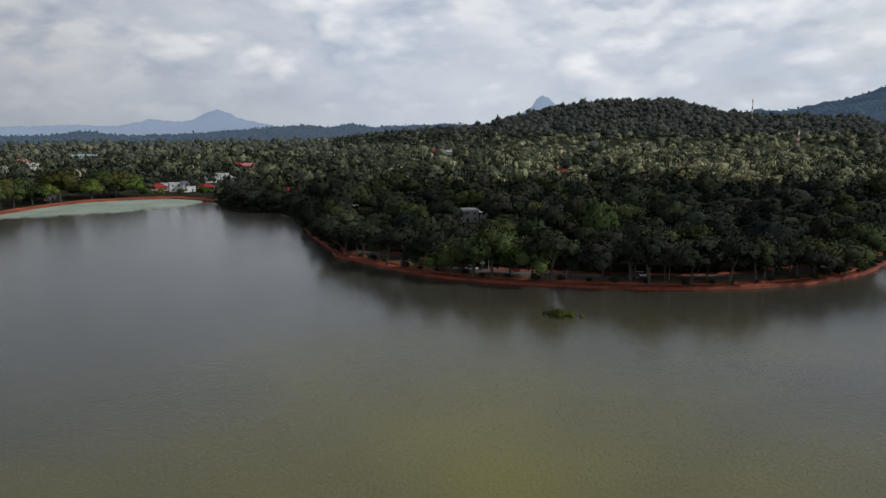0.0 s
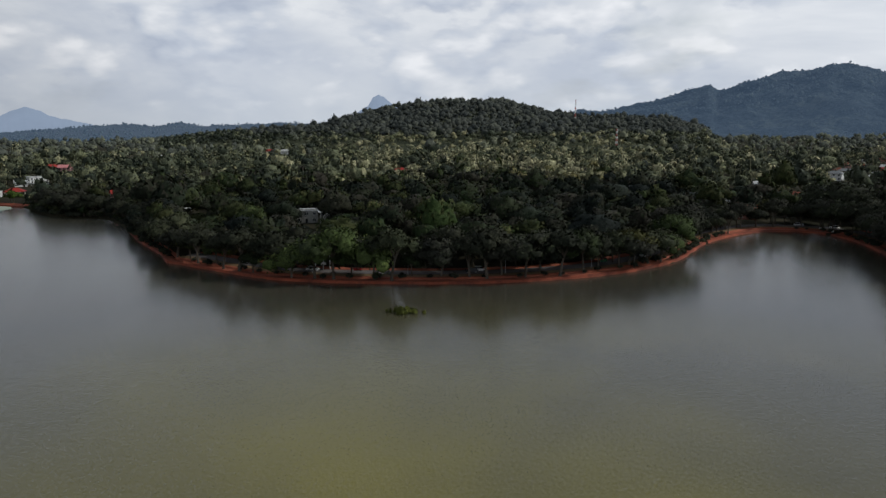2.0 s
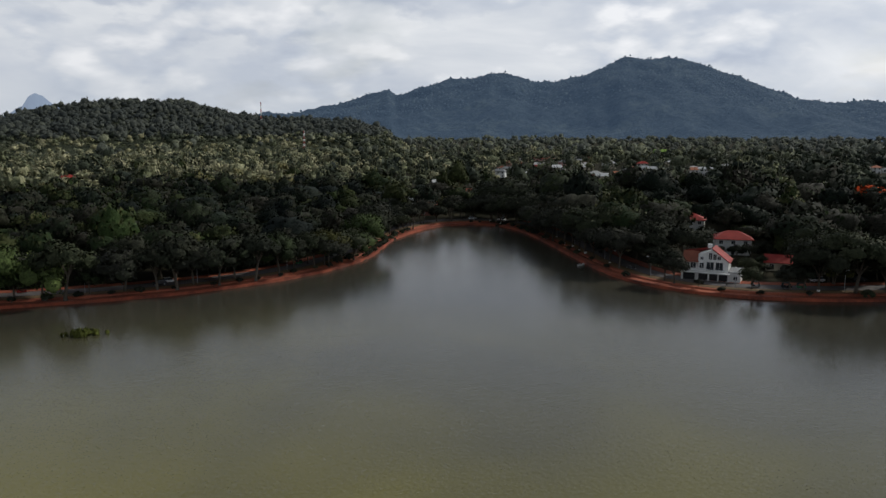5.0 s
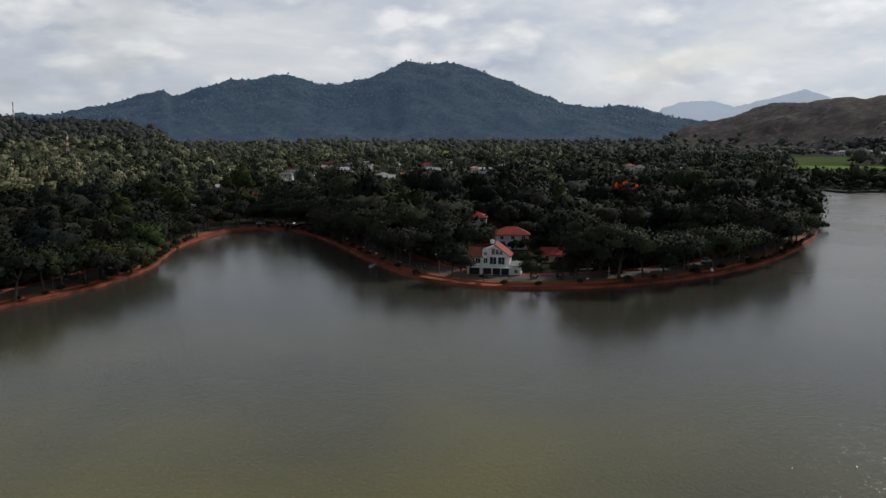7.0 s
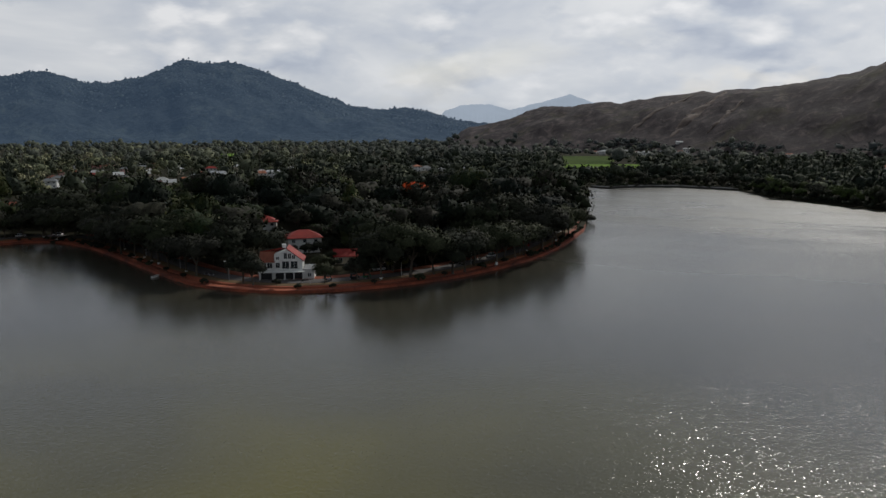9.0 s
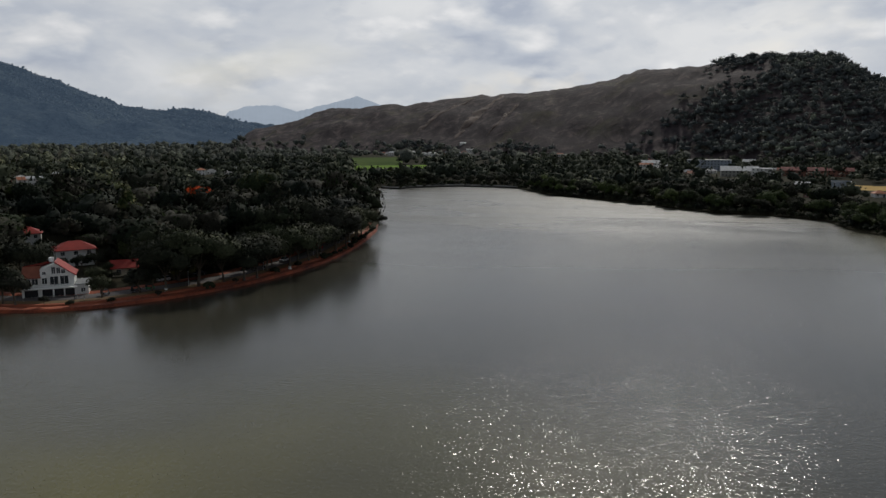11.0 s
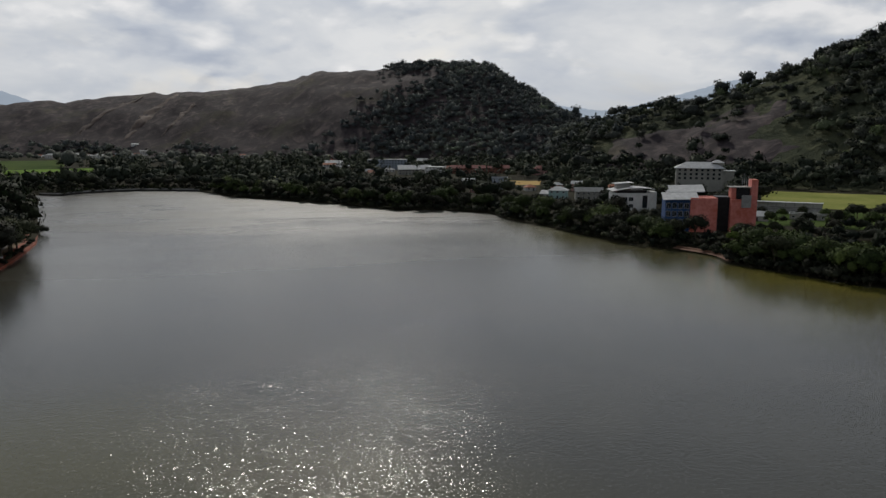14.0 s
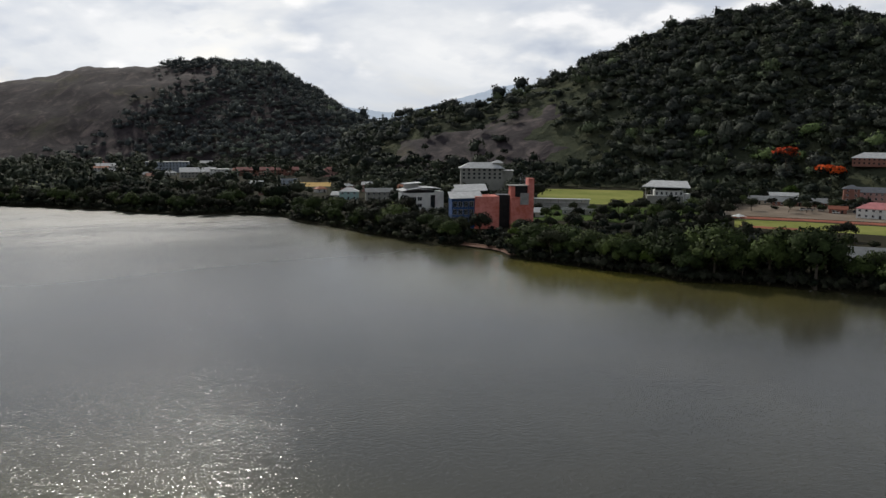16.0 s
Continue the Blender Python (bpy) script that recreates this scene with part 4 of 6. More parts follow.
house_b, house_d, house_w, house_s = (np.array([h[k] for h in HOUSES], float) for k in (0, 1, 2, 4))
SIGHT = [(b, d, w, 1.2 + (2.75 if 0 < b < 4 else 3.2 if 50 < b < 57 else 3.4 if 57 < b < 63 else 0.9 if 95 < b < 114 else 1.7 if 95 < b < 125 or b < -12 or d < 330 else 2.6) * s) for b, d, w, s in zip(house_b, house_d, house_w, house_s) if not 61 < b < 63]
SIGHT += [(64.7, 462, 20, 11.0), (54.0, 250, 34, 3.0), (124.6, 390, 40, 5.0), (120.0, 475, 30, 6.0), (124.3, 650, 46, 8.0), (137.7, 560, 36, 3.0), (130.2, 500, 40, 3.0)]


def open_ground(bearing, distance, height):
    """True where no tree can stand: on fields, on house plots and in the gaps before them."""
    gone = np.zeros(len(bearing), bool)
    gone |= (bearing > 70) & (bearing < 79) & (distance > 335) & (distance < 700) & (bearing + np.degrees(0.5 * height / distance) > np.where(distance < 428, 77.72, 77.45))
    for b0, b1, d0, d1 in FIELDS:
        lane = 50 - 48 * distance / d0
        gone |= (bearing > b0) & (bearing < b1) & (distance > d0) & (distance < d1)
        gone |= (bearing > b0) & (bearing < b1) & (distance > d0 - 150) & (distance <= d0) & (height > lane + 1.4)
    for b, d, w, z in SIGHT:
        side = np.abs(bearing - b) * np.pi / 180 * distance
        lane = z + (50 - z) * (d - distance) / d
        gone |= (side < w / 2 + 3) & (np.abs(distance - d) < 10)
        gone |= (side < w / 2 + np.where((b > 50) & (b < 57.5) & (d > 255), 5.0, 1.0)) & (distance > d - 170) & (distance <= d) & (height > lane) & (gen.random(len(bearing)) < (1.0 if (50 < b < 63 and d < 420) or 0 < b < 4 else 0.6 if d > 600 and b < 62 else 0.8))
    return gone


def scatter(d0, d1, spacing, b0=-35.0, b1=157.0):
    """Jittered spots between two distances."""
    x, y = np.meshgrid(np.arange(-d1, d1, spacing), np.arange(-d1, d1, spacing))
    x = (x + gen.uniform(-0.45, 0.45, x.shape) * spacing).ravel()
    y = (y + gen.uniform(-0.45, 0.45, y.shape) * spacing).ravel()
    b, d = np.degrees(np.arctan2(x, y)), np.hypot(x, y)
    ok = (d > d0) & (d < d1) & (b > b0) & (b < b1)
    return b[ok], d[ok]


def wood_noise(b, d, scale, seed):
    return np.array([noise.noise((q * math.sin(radians(p)) * scale, q * math.cos(radians(p)) * scale, seed)) for p, q in zip(b, d)])


def plant(name, kinds, pick, b, d, scale, tint, mat, label, category, sink=0.3):
    """One object out of many trees."""
    z = rooted_height(b, d) - sink
    turn, tall = gen.uniform(0, 2 * math.pi, len(b)), np.clip(gen.normal(1.05, 0.22, len(b)), 0.7, 1.6)
    vs, fs, ns, ts, n = [], [], [], [], 0
    for k, (v, f, lean) in enumerate(kinds):
        idx = np.nonzero(pick == k)[0]
        if not len(idx):
            continue
        c, s = np.cos(turn[idx])[:, None], np.sin(turn[idx])[:, None]
        sc = scale[idx][:, None]
        x = (v[None, :, 0] * c - v[None, :, 1] * s) * sc + (d[idx] * np.sin(np.radians(b[idx])))[:, None]
        y = (v[None, :, 0] * s + v[None, :, 1] * c) * sc + (d[idx] * np.cos(np.radians(b[idx])))[:, None]
        zz = v[None, :, 2] * sc * tall[idx][:, None] + z[idx][:, None]
        vs.append(np.stack([x, y, zz], -1).reshape(-1, 3))
        ns.append(np.stack([lean[None, :, 0] * c - lean[None, :, 1] * s, lean[None, :, 0] * s + lean[None, :, 1] * c, lean[None, :, 2] + 0 * c], -1).reshape(-1, 3))
        fs.append((f[None] + (np.arange(len(idx)) * len(v))[:, None, None]).reshape(-1, 3) + n)
        ts.append(np.repeat(tint[idx], len(v)))
        n += len(idx) * len(v)
    me = fast_mesh(name, np.concatenate(vs), np.concatenate(fs), np.concatenate(ns), np.concatenate(ts))
    me.materials.append(mat)
    return tagged(new(name, me), label, category, kind="stuff")


def tone_of(b, d):
    """How pale the crowns are: fresh paints the sun on the rise past the wood."""
    n = wood_noise(b, d, 0.011, 5.0)
    fresh = smooth_step((d - 470) / 120) * smooth_step((1750 - d) / 300) * (0.25 + 0.75 * smooth_step((47 - b) / 16)) * smooth_step((70 - b) / 14) * (0.4 + 0.6 * smooth_step((b - 0) / 8)) * (ground_height(b, d) < 25)
    return np.clip(gen.normal(0.30, 0.19, len(b)) + 0.14 * n + fresh * (0.08 + 0.95 * np.clip(n + gen.normal(0.05, 0.34, len(b)) + 0.22 * smooth_step((b - 1) / 5) * smooth_step((31 - b) / 8), 0, 1)), 0, 1)


def forest(name, d0, d1, spacing, broad, palm, label, mat, inland=0.0, b0=-35.0, b1=157.0, high=0.0, top=999.0, ragged=(0, 0)):
    b, d = scatter(d0, d1, spacing, b0, b1)
    line = 545 + 95 * wood_noise(b, d, 0.010, 2.0) + 45 * wood_noise(b, d, 0.03, 7.0)
    side = (d > line) if ragged[0] else (d < line) if ragged[1] else d > 0
    b, d = b[side], d[side]
    scale = np.clip(gen.normal(0.96, 0.26, len(b)), 0.5, 1.65) * (1 + 0.35 * (b > 39) * (b < 79) * (d < 480)) * (1 - 0.3 * (b > 110) * (d < 560))
    inshore = d - shore_at(b)
    ok = (inshore > inland) & ~open_ground(b, d, 17.0 * scale)
    ok &= (gen.random(len(b)) < 0.68) | (b < 39) | (b > 79) | (d > 480)
    z = ground_height(b, d)
    rock = hill_height("rock_hill", b, d)
    wooded = smooth_step((b - 94.5 - 5.0 * rock / 190 + 5 * wood_noise(b, d, 0.010, 9.0)) / 7.0) ** 2
    bare = (b > 70) & (rock > 10 + 40 * np.maximum(wood_noise(b, d, 0.009, 9.0), -0.1)) & (gen.random(len(b)) > wooded)
    steep = hill_height("steep_hill", b, d)
    open_slope = smooth_step((b - 116.0) / 1.5) * smooth_step((135.5 - b + 4 * wood_noise(b, d, 0.02, 8.0)) / 5.0) * smooth_step((steep - 12) / 6)
    slab = gen.random(len(b)) < open_slope * np.where(steep < 30 + 5.0 * (b - 117), 0.93, 0.62)
    ok &= ~bare & ~slab & (z >= high) & (z < top)
    b, d, scale, z = b[ok], d[ok], scale[ok], z[ok]
    grove = wood_noise(b, d, 0.006, 1.0)
    chance = (np.where(b < 62, 0.42, 0.18) + 0.6 * grove) * smooth_step((d - 400) / 130)
    chance = np.where((z > 14) | (d - shore_at(b) < 60) | ((b > 39) & (d < 600)), 0.0, chance)
    is_palm = gen.random(len(b)) < chance
    tone = tone_of(b, d) * (np.where(b > 60, 0.65, 1.0) if high == 0 else 0.85 + 0.9 * wood_noise(b, d, 0.010, 6.0) + 0.75 * (b > 133) * (z < 50))
    # darker crowns put the cloud shade on the low hill
    tone = np.minimum(0.55 * tone, 0.3) if high > 20 else tone
    for what, kinds, mask, cat in (("trees", broad, ~is_palm, "trees"), ("palms", palm, is_palm, "palm trees")):
        if kinds and mask.any():
            plant(name + "_" + what, kinds, gen.integers(0, len(kinds), mask.sum()), b[mask], d[mask], scale[mask], tone[mask] + (0.0 if what == "trees" else 0.14), mat,
                  label.replace("trees", "coconut palms") if what == "palms" else label, cat)


forest("front_wood", 255, 390, 9.6, FRONT_BROAD, MID_PALM, "dense dark green broadleaf trees by the lake", M["leaf"], 30, b1=39.0, ragged=(0, 1))
forest("villa_wood", 255, 450, 9.6, FRONT_BROAD, None, "dense dark rain trees behind the villa", M["leaf"], 30, b0=39.0, b1=79.0, ragged=(0, 1))
forest("near_wood", 390, 660, 9.6, MID_BROAD, MID_PALM, "dense dark green broadleaf trees behind the lake wood", M["leaf"], 30, b1=39.0, ragged=(0, 1))
forest("villa_back_wood", 450, 660, 9.6, MID_BROAD, MID_PALM, "dense dark trees on the back of the headland", M["leaf"], 30, b0=39.0, b1=79.0, ragged=(0, 1))
forest("town_wood", 255, 660, 9.6, MID_BROAD, MID_PALM, "dark green trees between the town houses", M["leaf"], 30, b0=79.0, ragged=(0, 1))
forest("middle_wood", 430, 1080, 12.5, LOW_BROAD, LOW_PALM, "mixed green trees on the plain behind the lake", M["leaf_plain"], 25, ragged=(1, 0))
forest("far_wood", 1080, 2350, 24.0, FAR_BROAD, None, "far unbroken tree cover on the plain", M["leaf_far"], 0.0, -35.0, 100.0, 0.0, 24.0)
forest("granite_wood", 960, 1700, 10.0, HILL_BROAD, None, "dark green trees on the granite hill", M["leaf_granite"], 0.0, 72.0, 119.0, 9.0)
forest("steep_wood", 660, 1200, 13.0, STEEP_BROAD, None, "dark green forest on the steep hill", M["leaf_hill"], 0.0, 114.0, 157.0, 9.0)
# sunlit foot and cloud-shaded top of the hill, told apart by leaf colour
forest("hill_foot_wood", 1255, 1960, 16.0, LOW_BROAD, None, "yellow-green trees, coloured as sunlit, on the foot of the low hill", M["leaf_plain"], 0.0, -8.0, 32.0, 2.5, 24.0)
forest("hill_wood", 1255, 1960, 10.8, FAR_BROAD, None, "dark forest on the low hill", M["leaf_hill"], 0.0, -8.0, 32.0, 24.0)

b, d = scatter(2350, 3620, 27.0, -35.0, 20.0)
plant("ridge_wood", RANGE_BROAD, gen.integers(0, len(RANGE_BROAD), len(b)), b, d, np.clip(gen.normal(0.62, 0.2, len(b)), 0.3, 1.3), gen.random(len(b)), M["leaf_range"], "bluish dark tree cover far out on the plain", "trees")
b, d = scatter(2850, 3520, 19.0, 20.0, 74.0)
ok = (hill_height("big_range", b, d) > 40) & (b < 70)
b, d = b[ok], d[ok]
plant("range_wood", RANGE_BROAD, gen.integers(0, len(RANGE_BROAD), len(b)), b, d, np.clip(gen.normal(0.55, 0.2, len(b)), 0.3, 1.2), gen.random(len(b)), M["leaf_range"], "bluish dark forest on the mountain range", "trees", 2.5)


def undergrowth(name, b0, b1, inland, spacing, size, label):
    """Low shrubs that fill the bank under the trees."""
    low = shore_at(np.arange(b0, b1, 0.5))
    b, d = scatter(low.min(), low.max() + inland, spacing, b0, b1)
    ins = d - shore_at(b)
    ok = (ins > -0.6) & (ins < inland) & ~((b > 123.2) & (b < 126.4) & (ins < 12))
    b, d = b[ok], d[ok]
    scale = size * gen.uniform(0.7, 1.4, len(b))
    plant(name, LOW_BROAD, gen.integers(0, len(LOW_BROAD), len(b)), b, d, scale, np.clip(gen.normal(0.25, 0.15, len(b)), 0, 1), M["leaf"], label, "shrubs", 1.2)


undergrowth("bank_shrubs", 89.0, 157.0, 27, 4.6, 0.38, "dense low shrubs on the town bank")
undergrowth("inlet_shrubs", -16.8, -8.3, 22, 5.0, 0.36, "dense low shrubs along the inlet")
b, d = scatter(425, 905, 7.6, 74.6, 82.0)
ok = (d > shore_at(b) + 20) & (b + np.degrees(2.0 / d) < np.where(d < 670, 77.5, 90))
plant("meadow_shrubs", LOW_BROAD, gen.integers(0, len(LOW_BROAD), ok.sum()), b[ok], d[ok], np.where(d[ok] < 670, 0.7, 0.4) * gen.uniform(0.7, 1.4, ok.sum()), np.clip(gen.normal(0.25, 0.15, ok.sum()), 0, 1), M["leaf"], "low dark scrub between bund and paddy field", "shrubs", 0.8)
undergrowth("bund_shrubs", 79.0, 89.0, 24, 5.5, 0.36, "low shrubs behind the bund")

# ---- single trees by the water ----


def trunk_shape(rng, height, width, girth, limbs):
    s = Shape()
    bend = Vector((rng.uniform(-0.6, 0.6), rng.uniform(-0.6, 0.6), 0))
    fork = height * rng.uniform(0.26, 0.36)
    s.tube([(0, 0, -0.6), (0, 0, 0.3), bend * 0.5 + Vector((0, 0, fork * 0.6)), bend + Vector((0, 0, fork))], [girth * 1.5, girth, girth * 0.8, girth * 0.72], 8)
    for k in range(limbs):
        a = 2 * math.pi * (k + rng.uniform(0.1, 0.7)) / limbs
        reach, top = width * rng.uniform(0.24, 0.36), height * rng.uniform(0.62, 0.78)
        d = Vector((math.cos(a), math.sin(a), 0))
        base = bend + Vector((0, 0, fork - 0.2))
        s.tube([base, base + d * reach * 0.4 + Vector((0, 0, (top - fork) * 0.55)), base + d * reach + Vector((0, 0, top - fork))], [girth * 0.6, girth * 0.38, girth * 0.13], 6)
    return s


def tree_kind(name, seed, width, height, crown_base, count, leaves, leaf, label, flat=0.75, limbs=5, mat="leaf_near", painted=False):
    """A tree: a forked trunk and a crown of leaf clumps."""
    rng, r2 = np.random.default_rng(seed), random.Random(seed)
    tree = tagged(new(name), label, "tree")
    part("trunk", trunk_shape(r2, height, width, 0.028 * height, limbs), M["bark"], tree)
    if painted:
        part("painted_band", Shape().tube([(0, 0, -0.3), (0, 0, 0.3), (0, 0, 0.75)], [0.042 * height, 0.030 * height, 0.029 * height], 8), M["white_paint"], tree, "whitewashed band round the trunk")
    c, r = lobes(rng, width, height - crown_base, crown_base, count, 0.74, 0.12, 0.22)
    part("crown", fast_mesh("crown", *join(core(rng, c, r, 1, 0.70, flat, 0.2), leaf_cloud(rng, c, r, int(1.4 * leaves), 0.86 * leaf, flat, False))), M[mat], tree)
    return tree


def shrub_kind(name, seed, width, height, label):
    """A shrub: short stems and leaf clumps that come down to the ground."""
    rng = np.random.default_rng(seed)
    bush = tagged(new(name), label, "shrub")
    stems = Shape()
    for k in range(5):
        a = k * 1.26 + rng.uniform(0, 0.5)
        stems.tube([(0.1 * math.cos(a), 0.1 * math.sin(a), -0.6), (0.25 * width * math.cos(a), 0.25 * width * math.sin(a), height * 0.6)], [0.07, 0.03], 5)
    part("stem", stems, M["bark"], bush)
    ang, rad = np.arange(9) * 2.4, np.sqrt((np.arange(9) + 0.2) / 9) * width * 0.36
    c = np.stack([rad * np.cos(ang), rad * np.sin(ang), height * (0.55 - 0.3 * (rad / (width * 0.36)) ** 2) + rng.uniform(-0.1, 0.1, 9) * height], 1)
    r = width * rng.uniform(0.13, 0.22, 9)
    part("foliage", fast_mesh("foliage", *join(core(rng, c, r, 1, 0.85, 0.9, 0.2), leaf_cloud(rng, c, r, 260, 0.32, 0.9, False))), M["leaf_near"], bush)
    return bush


def set_out(kinds, spots, group, rng):
    """Copies of the tree kinds, set on the ground."""
    for (x, y, size) in spots:
        t = copy_thing(rng.choice(kinds), pose(x, y, 1.25, 0, 0, rng.uniform(0, 360)) @ Matrix.Diagonal((size, size, size * rng.uniform(0.9, 1.12), 1)))
        t["group"] = group


def along_shore(b0, b1, inland0, inland1, gap, rng, rows=1):
    """Spots in loose rows along the shore."""
    p, n = shore_line(b0, b1, 1.0)
    spots, k = [], 0.0
    for row in range(rows):
        k = rng.uniform(0, gap)
        while k < len(p):
            i = int(k)
            d = inland0 + (inland1 - inland0) * (row + rng.random()) / rows
            q = p[i] + n[i] * d
            spots.append((q[0], q[1], rng.uniform(0.78, 1.2)))
            k += gap * rng.uniform(0.65, 1.4)
    return spots


def kept(spots, tall):
    b = np.array([math.degrees(math.atan2(x, y)) for x, y, s in spots])
    d = np.array([math.hypot(x, y) for x, y, s in spots])
    h = np.array([tall * s for x, y, s in spots])
    gone = open_ground(b, d, h)
    inshore = d - shore_at(b) > 1.0
    return [s for s, g, w in zip(spots, gone, inshore) if w and not g]


def bigger(spots, factor):
    return [(x, y, s * factor) for x, y, s in spots]


dice = random.Random(21)
RAIN = [tree_kind("rain_tree", 31 + i, w, h, 1.6, 15, 1250, 0.42, "spreading dark green rain tree on the lake bank", 0.66) for i, (w, h) in enumerate(((15, 10.5), (17, 11.5), (13, 10)))]
SHADE = [tree_kind("rain_tree", 41 + i, w, h, 4.0, 20, 1900, 0.50, "wide rain tree with a whitewashed trunk by the lake road" if i == 0 else "wide spreading dark rain tree by the lake road", 0.62, 6, painted=i == 0) for i, (w, h) in enumerate(((21, 15.5), (24, 17), (18, 14)))]
ROUND = [tree_kind("broadleaf_tree", 51 + i, w, h, 1.8, 12, 1050, 0.40, "dense grey-green broadleaf tree by the lake", 0.85) for i, (w, h) in enumerate(((10, 11), (11.5, 12.5), (9, 9.5)))]
GREEN = [tree_kind("bank_tree", 61 + i, w, h, 0.6, 13, 1000, 0.40, "leafy green tree crowding the town bank", 0.9, 5, "leaf_mid") for i, (w, h) in enumerate(((10, 10), (12, 12), (8, 8), (14, 11)))]
SLIM = [tree_kind("slender_tree", 71 + i, w, h, 3.4, 9, 650, 0.30, "slender thin-crowned tree with a pale trunk", 0.95, 4) for i, (w, h) in enumerate(((6, 10), (7, 11)))]
FRESH = [tree_kind("fresh_green_tree", 91 + i, w, h, 1.4, 12, 950, 0.37, "round bright green tree by the lake", 0.85, 4, "leaf_bright") for i, (w, h) in enumerate(((9, 8), (11, 9)))]
OLIVE = [tree_kind("olive_green_tree", 101 + i, w, h, 2.6, 14, 1200, 0.40, "spreading olive-green tree on the lake bank", 0.7, 5, "leaf_olive") for i, (w, h) in enumerate(((16, 11.5), (13, 10)))]
BUSH = [shrub_kind("lakeside_shrub", 81 + i, w, h, "low green shrub on the lake bank") for i, (w, h) in enumerate(((4.0, 2.6), (6, 3.4), (3.2, 1.8)))]
set_out(RAIN + ROUND[:2] + GREEN[1:], bigger(kept(along_shore(-7.5, 31.0, 2.0, 7.0, 7.4, dice), 10), 1.3), "trees along the lake walk", dice)
set_out(RAIN + ROUND, kept(along_shore(-8.0, 38.0, 16, 30, 9.5, dice, 2), 11), "trees at the edge of the wood", dice)
set_out(SHADE, kept(along_shore(38.0, 77.4, 3.0, 7.4, 8.5, dice), 17), "trees along the villa walk", dice)
set_out(FRESH, [(*at(b, d)[:2], k) for b, d, k in ((4.6, 262, 1.0), (5.3, 300, 1.1), (24.9, 268, 1.25), (27.2, 285, 1.0), (-2.0, 330, 1.0), (12.0, 400, 1.1), (143.0, 640, 1.3), (141.0, 655, 1.5), (146.0, 655, 1.2))], "bright green trees", dice)
set_out(SHADE + RAIN + ROUND, bigger(kept(along_shore(37.0, 77.0, 16, 30, 11, dice, 2), 18), 1.2), "trees behind the villa road", dice)
set_out(ROUND + RAIN, along_shore(-16.6, -8.2, 2.5, 16, 9, dice, 2), "trees overhanging the inlet", dice)
set_out(ROUND + SLIM, along_shore(31.8, 38.4, 3, 18, 8, dice, 3), "trees round the bay", dice)
set_out(OLIVE, [(*at(b, d)[:2], k) for b, d, k in ((26.1, 266, 1.1), (-6.6, 297, 0.9), (-3.0, 276, 0.8), (11.0, 262, 0.75), (20.4, 300, 0.8), (69.5, 276, 0.8), (62.9, 255, 0.7))], "olive-green trees", dice)
set_out(FRESH + FRESH + OLIVE + GREEN, bigger(along_shore(-35, -21.4, 6, 26, 11, dice, 2), 1.75) + along_shore(-19.0, -17.2, 6, 20, 8, dice, 1) + bigger(along_shore(-21.4, -19.0, 6, 10, 9, dice, 1), 0.6), "trees behind the west bank", dice)
set_out(GREEN + ROUND, along_shore(88.5, 122.4, 2, 22, 9, dice, 2), "trees on the town bank", dice)
set_out(BUSH, along_shore(124.0, 126.4, 2, 9, 5, dice, 2), "shrubs before the coral block", dice)
set_out(GREEN + GREEN + FRESH[:1] + ROUND[:1], bigger(along_shore(126.6, 137.0, 1.5, 24, 8.5, dice, 3), 1.1) + bigger(along_shore(137.0, 149.6, 1.5, 22, 9.5, dice, 3), 1.5) + along_shore(149.6, 157.0, 1.5, 22, 11, dice, 2), "thicket along the school bank", dice)
set_out(BUSH, bigger(along_shore(126.6, 157.0, -0.6, 2.5, 4.0, dice), 1.4) + along_shore(89.0, 123.0, -0.4, 2.0, 6, dice), "shrubs at the water's edge", dice)
set_out(ROUND + BUSH, along_shore(79.3, 89.0, 5, 20, 9, dice, 2), "trees behind the bund", dice)
set_out(ROUND, [(*at(b, d)[:2], k) for b, d, k in ((142.6, 548, 0.8), (146.1, 550, 0.9), (149.6, 400, 1.0), (149.0, 396, 0.8), (147.6, 556, 0.7), (144.0, 352, 0.9), (148.2, 345, 1.0), (139.4, 420, 0.8))], "trees round the playing field", dice)
set_out(GREEN + ROUND, [(*at(b, d)[:2], k) for b, d, k in ((143.0, 566, 0.8), (143.6, 530, 0.9), (144.9, 562, 0.7), (146.0, 528, 0.95), (147.1, 534, 0.7), (148.0, 545, 0.8), (149.0, 560, 0.8), (139.8, 515, 0.9), (140.6, 500, 1.0), (141.3, 530, 1.0), (136.2, 520, 0.7), (127.6, 440, 0.8), (129.2, 436, 0.7), (131.6, 438, 0.8), (133.4, 440, 0.9), (135.4, 446, 0.9), (137.2, 440, 1.0), (138.4, 452, 1.0), (139.4, 470, 1.0), (140.4, 452, 1.0), (142.0, 588, 1.0), (140.0, 575, 1.1), (138.9, 590, 1.1), (128.6, 474, 0.6), (129.9, 470, 0.65), (131.2, 478, 0.6), (132.6, 474, 0.7), (127.6, 480, 0.7))], "trees round the school", dice)
set_out(RAIN, [(*at(134.5, 486)[:2], 0.95), (*at(136.0, 484)[:2], 1.1)], "umbrella trees by the sports ground", dice)
set_out(ROUND + FRESH, [(*at(b, d)[:2], k) for b, d, k in ((126.9, 350, 0.8), (127.6, 358, 0.9), (128.3, 346, 0.85), (129.1, 360, 0.9), (130.0, 350, 0.9), (130.8, 362, 0.85), (127.2, 372, 0.8), (128.6, 378, 0.8), (129.6, 382, 0.8), (131.2, 384, 0.9), (121.6, 372, 0.9), (122.3, 366, 0.85), (121.0, 392, 1.0), (123.0, 360, 0.6))], "trees round the coral block", dice)
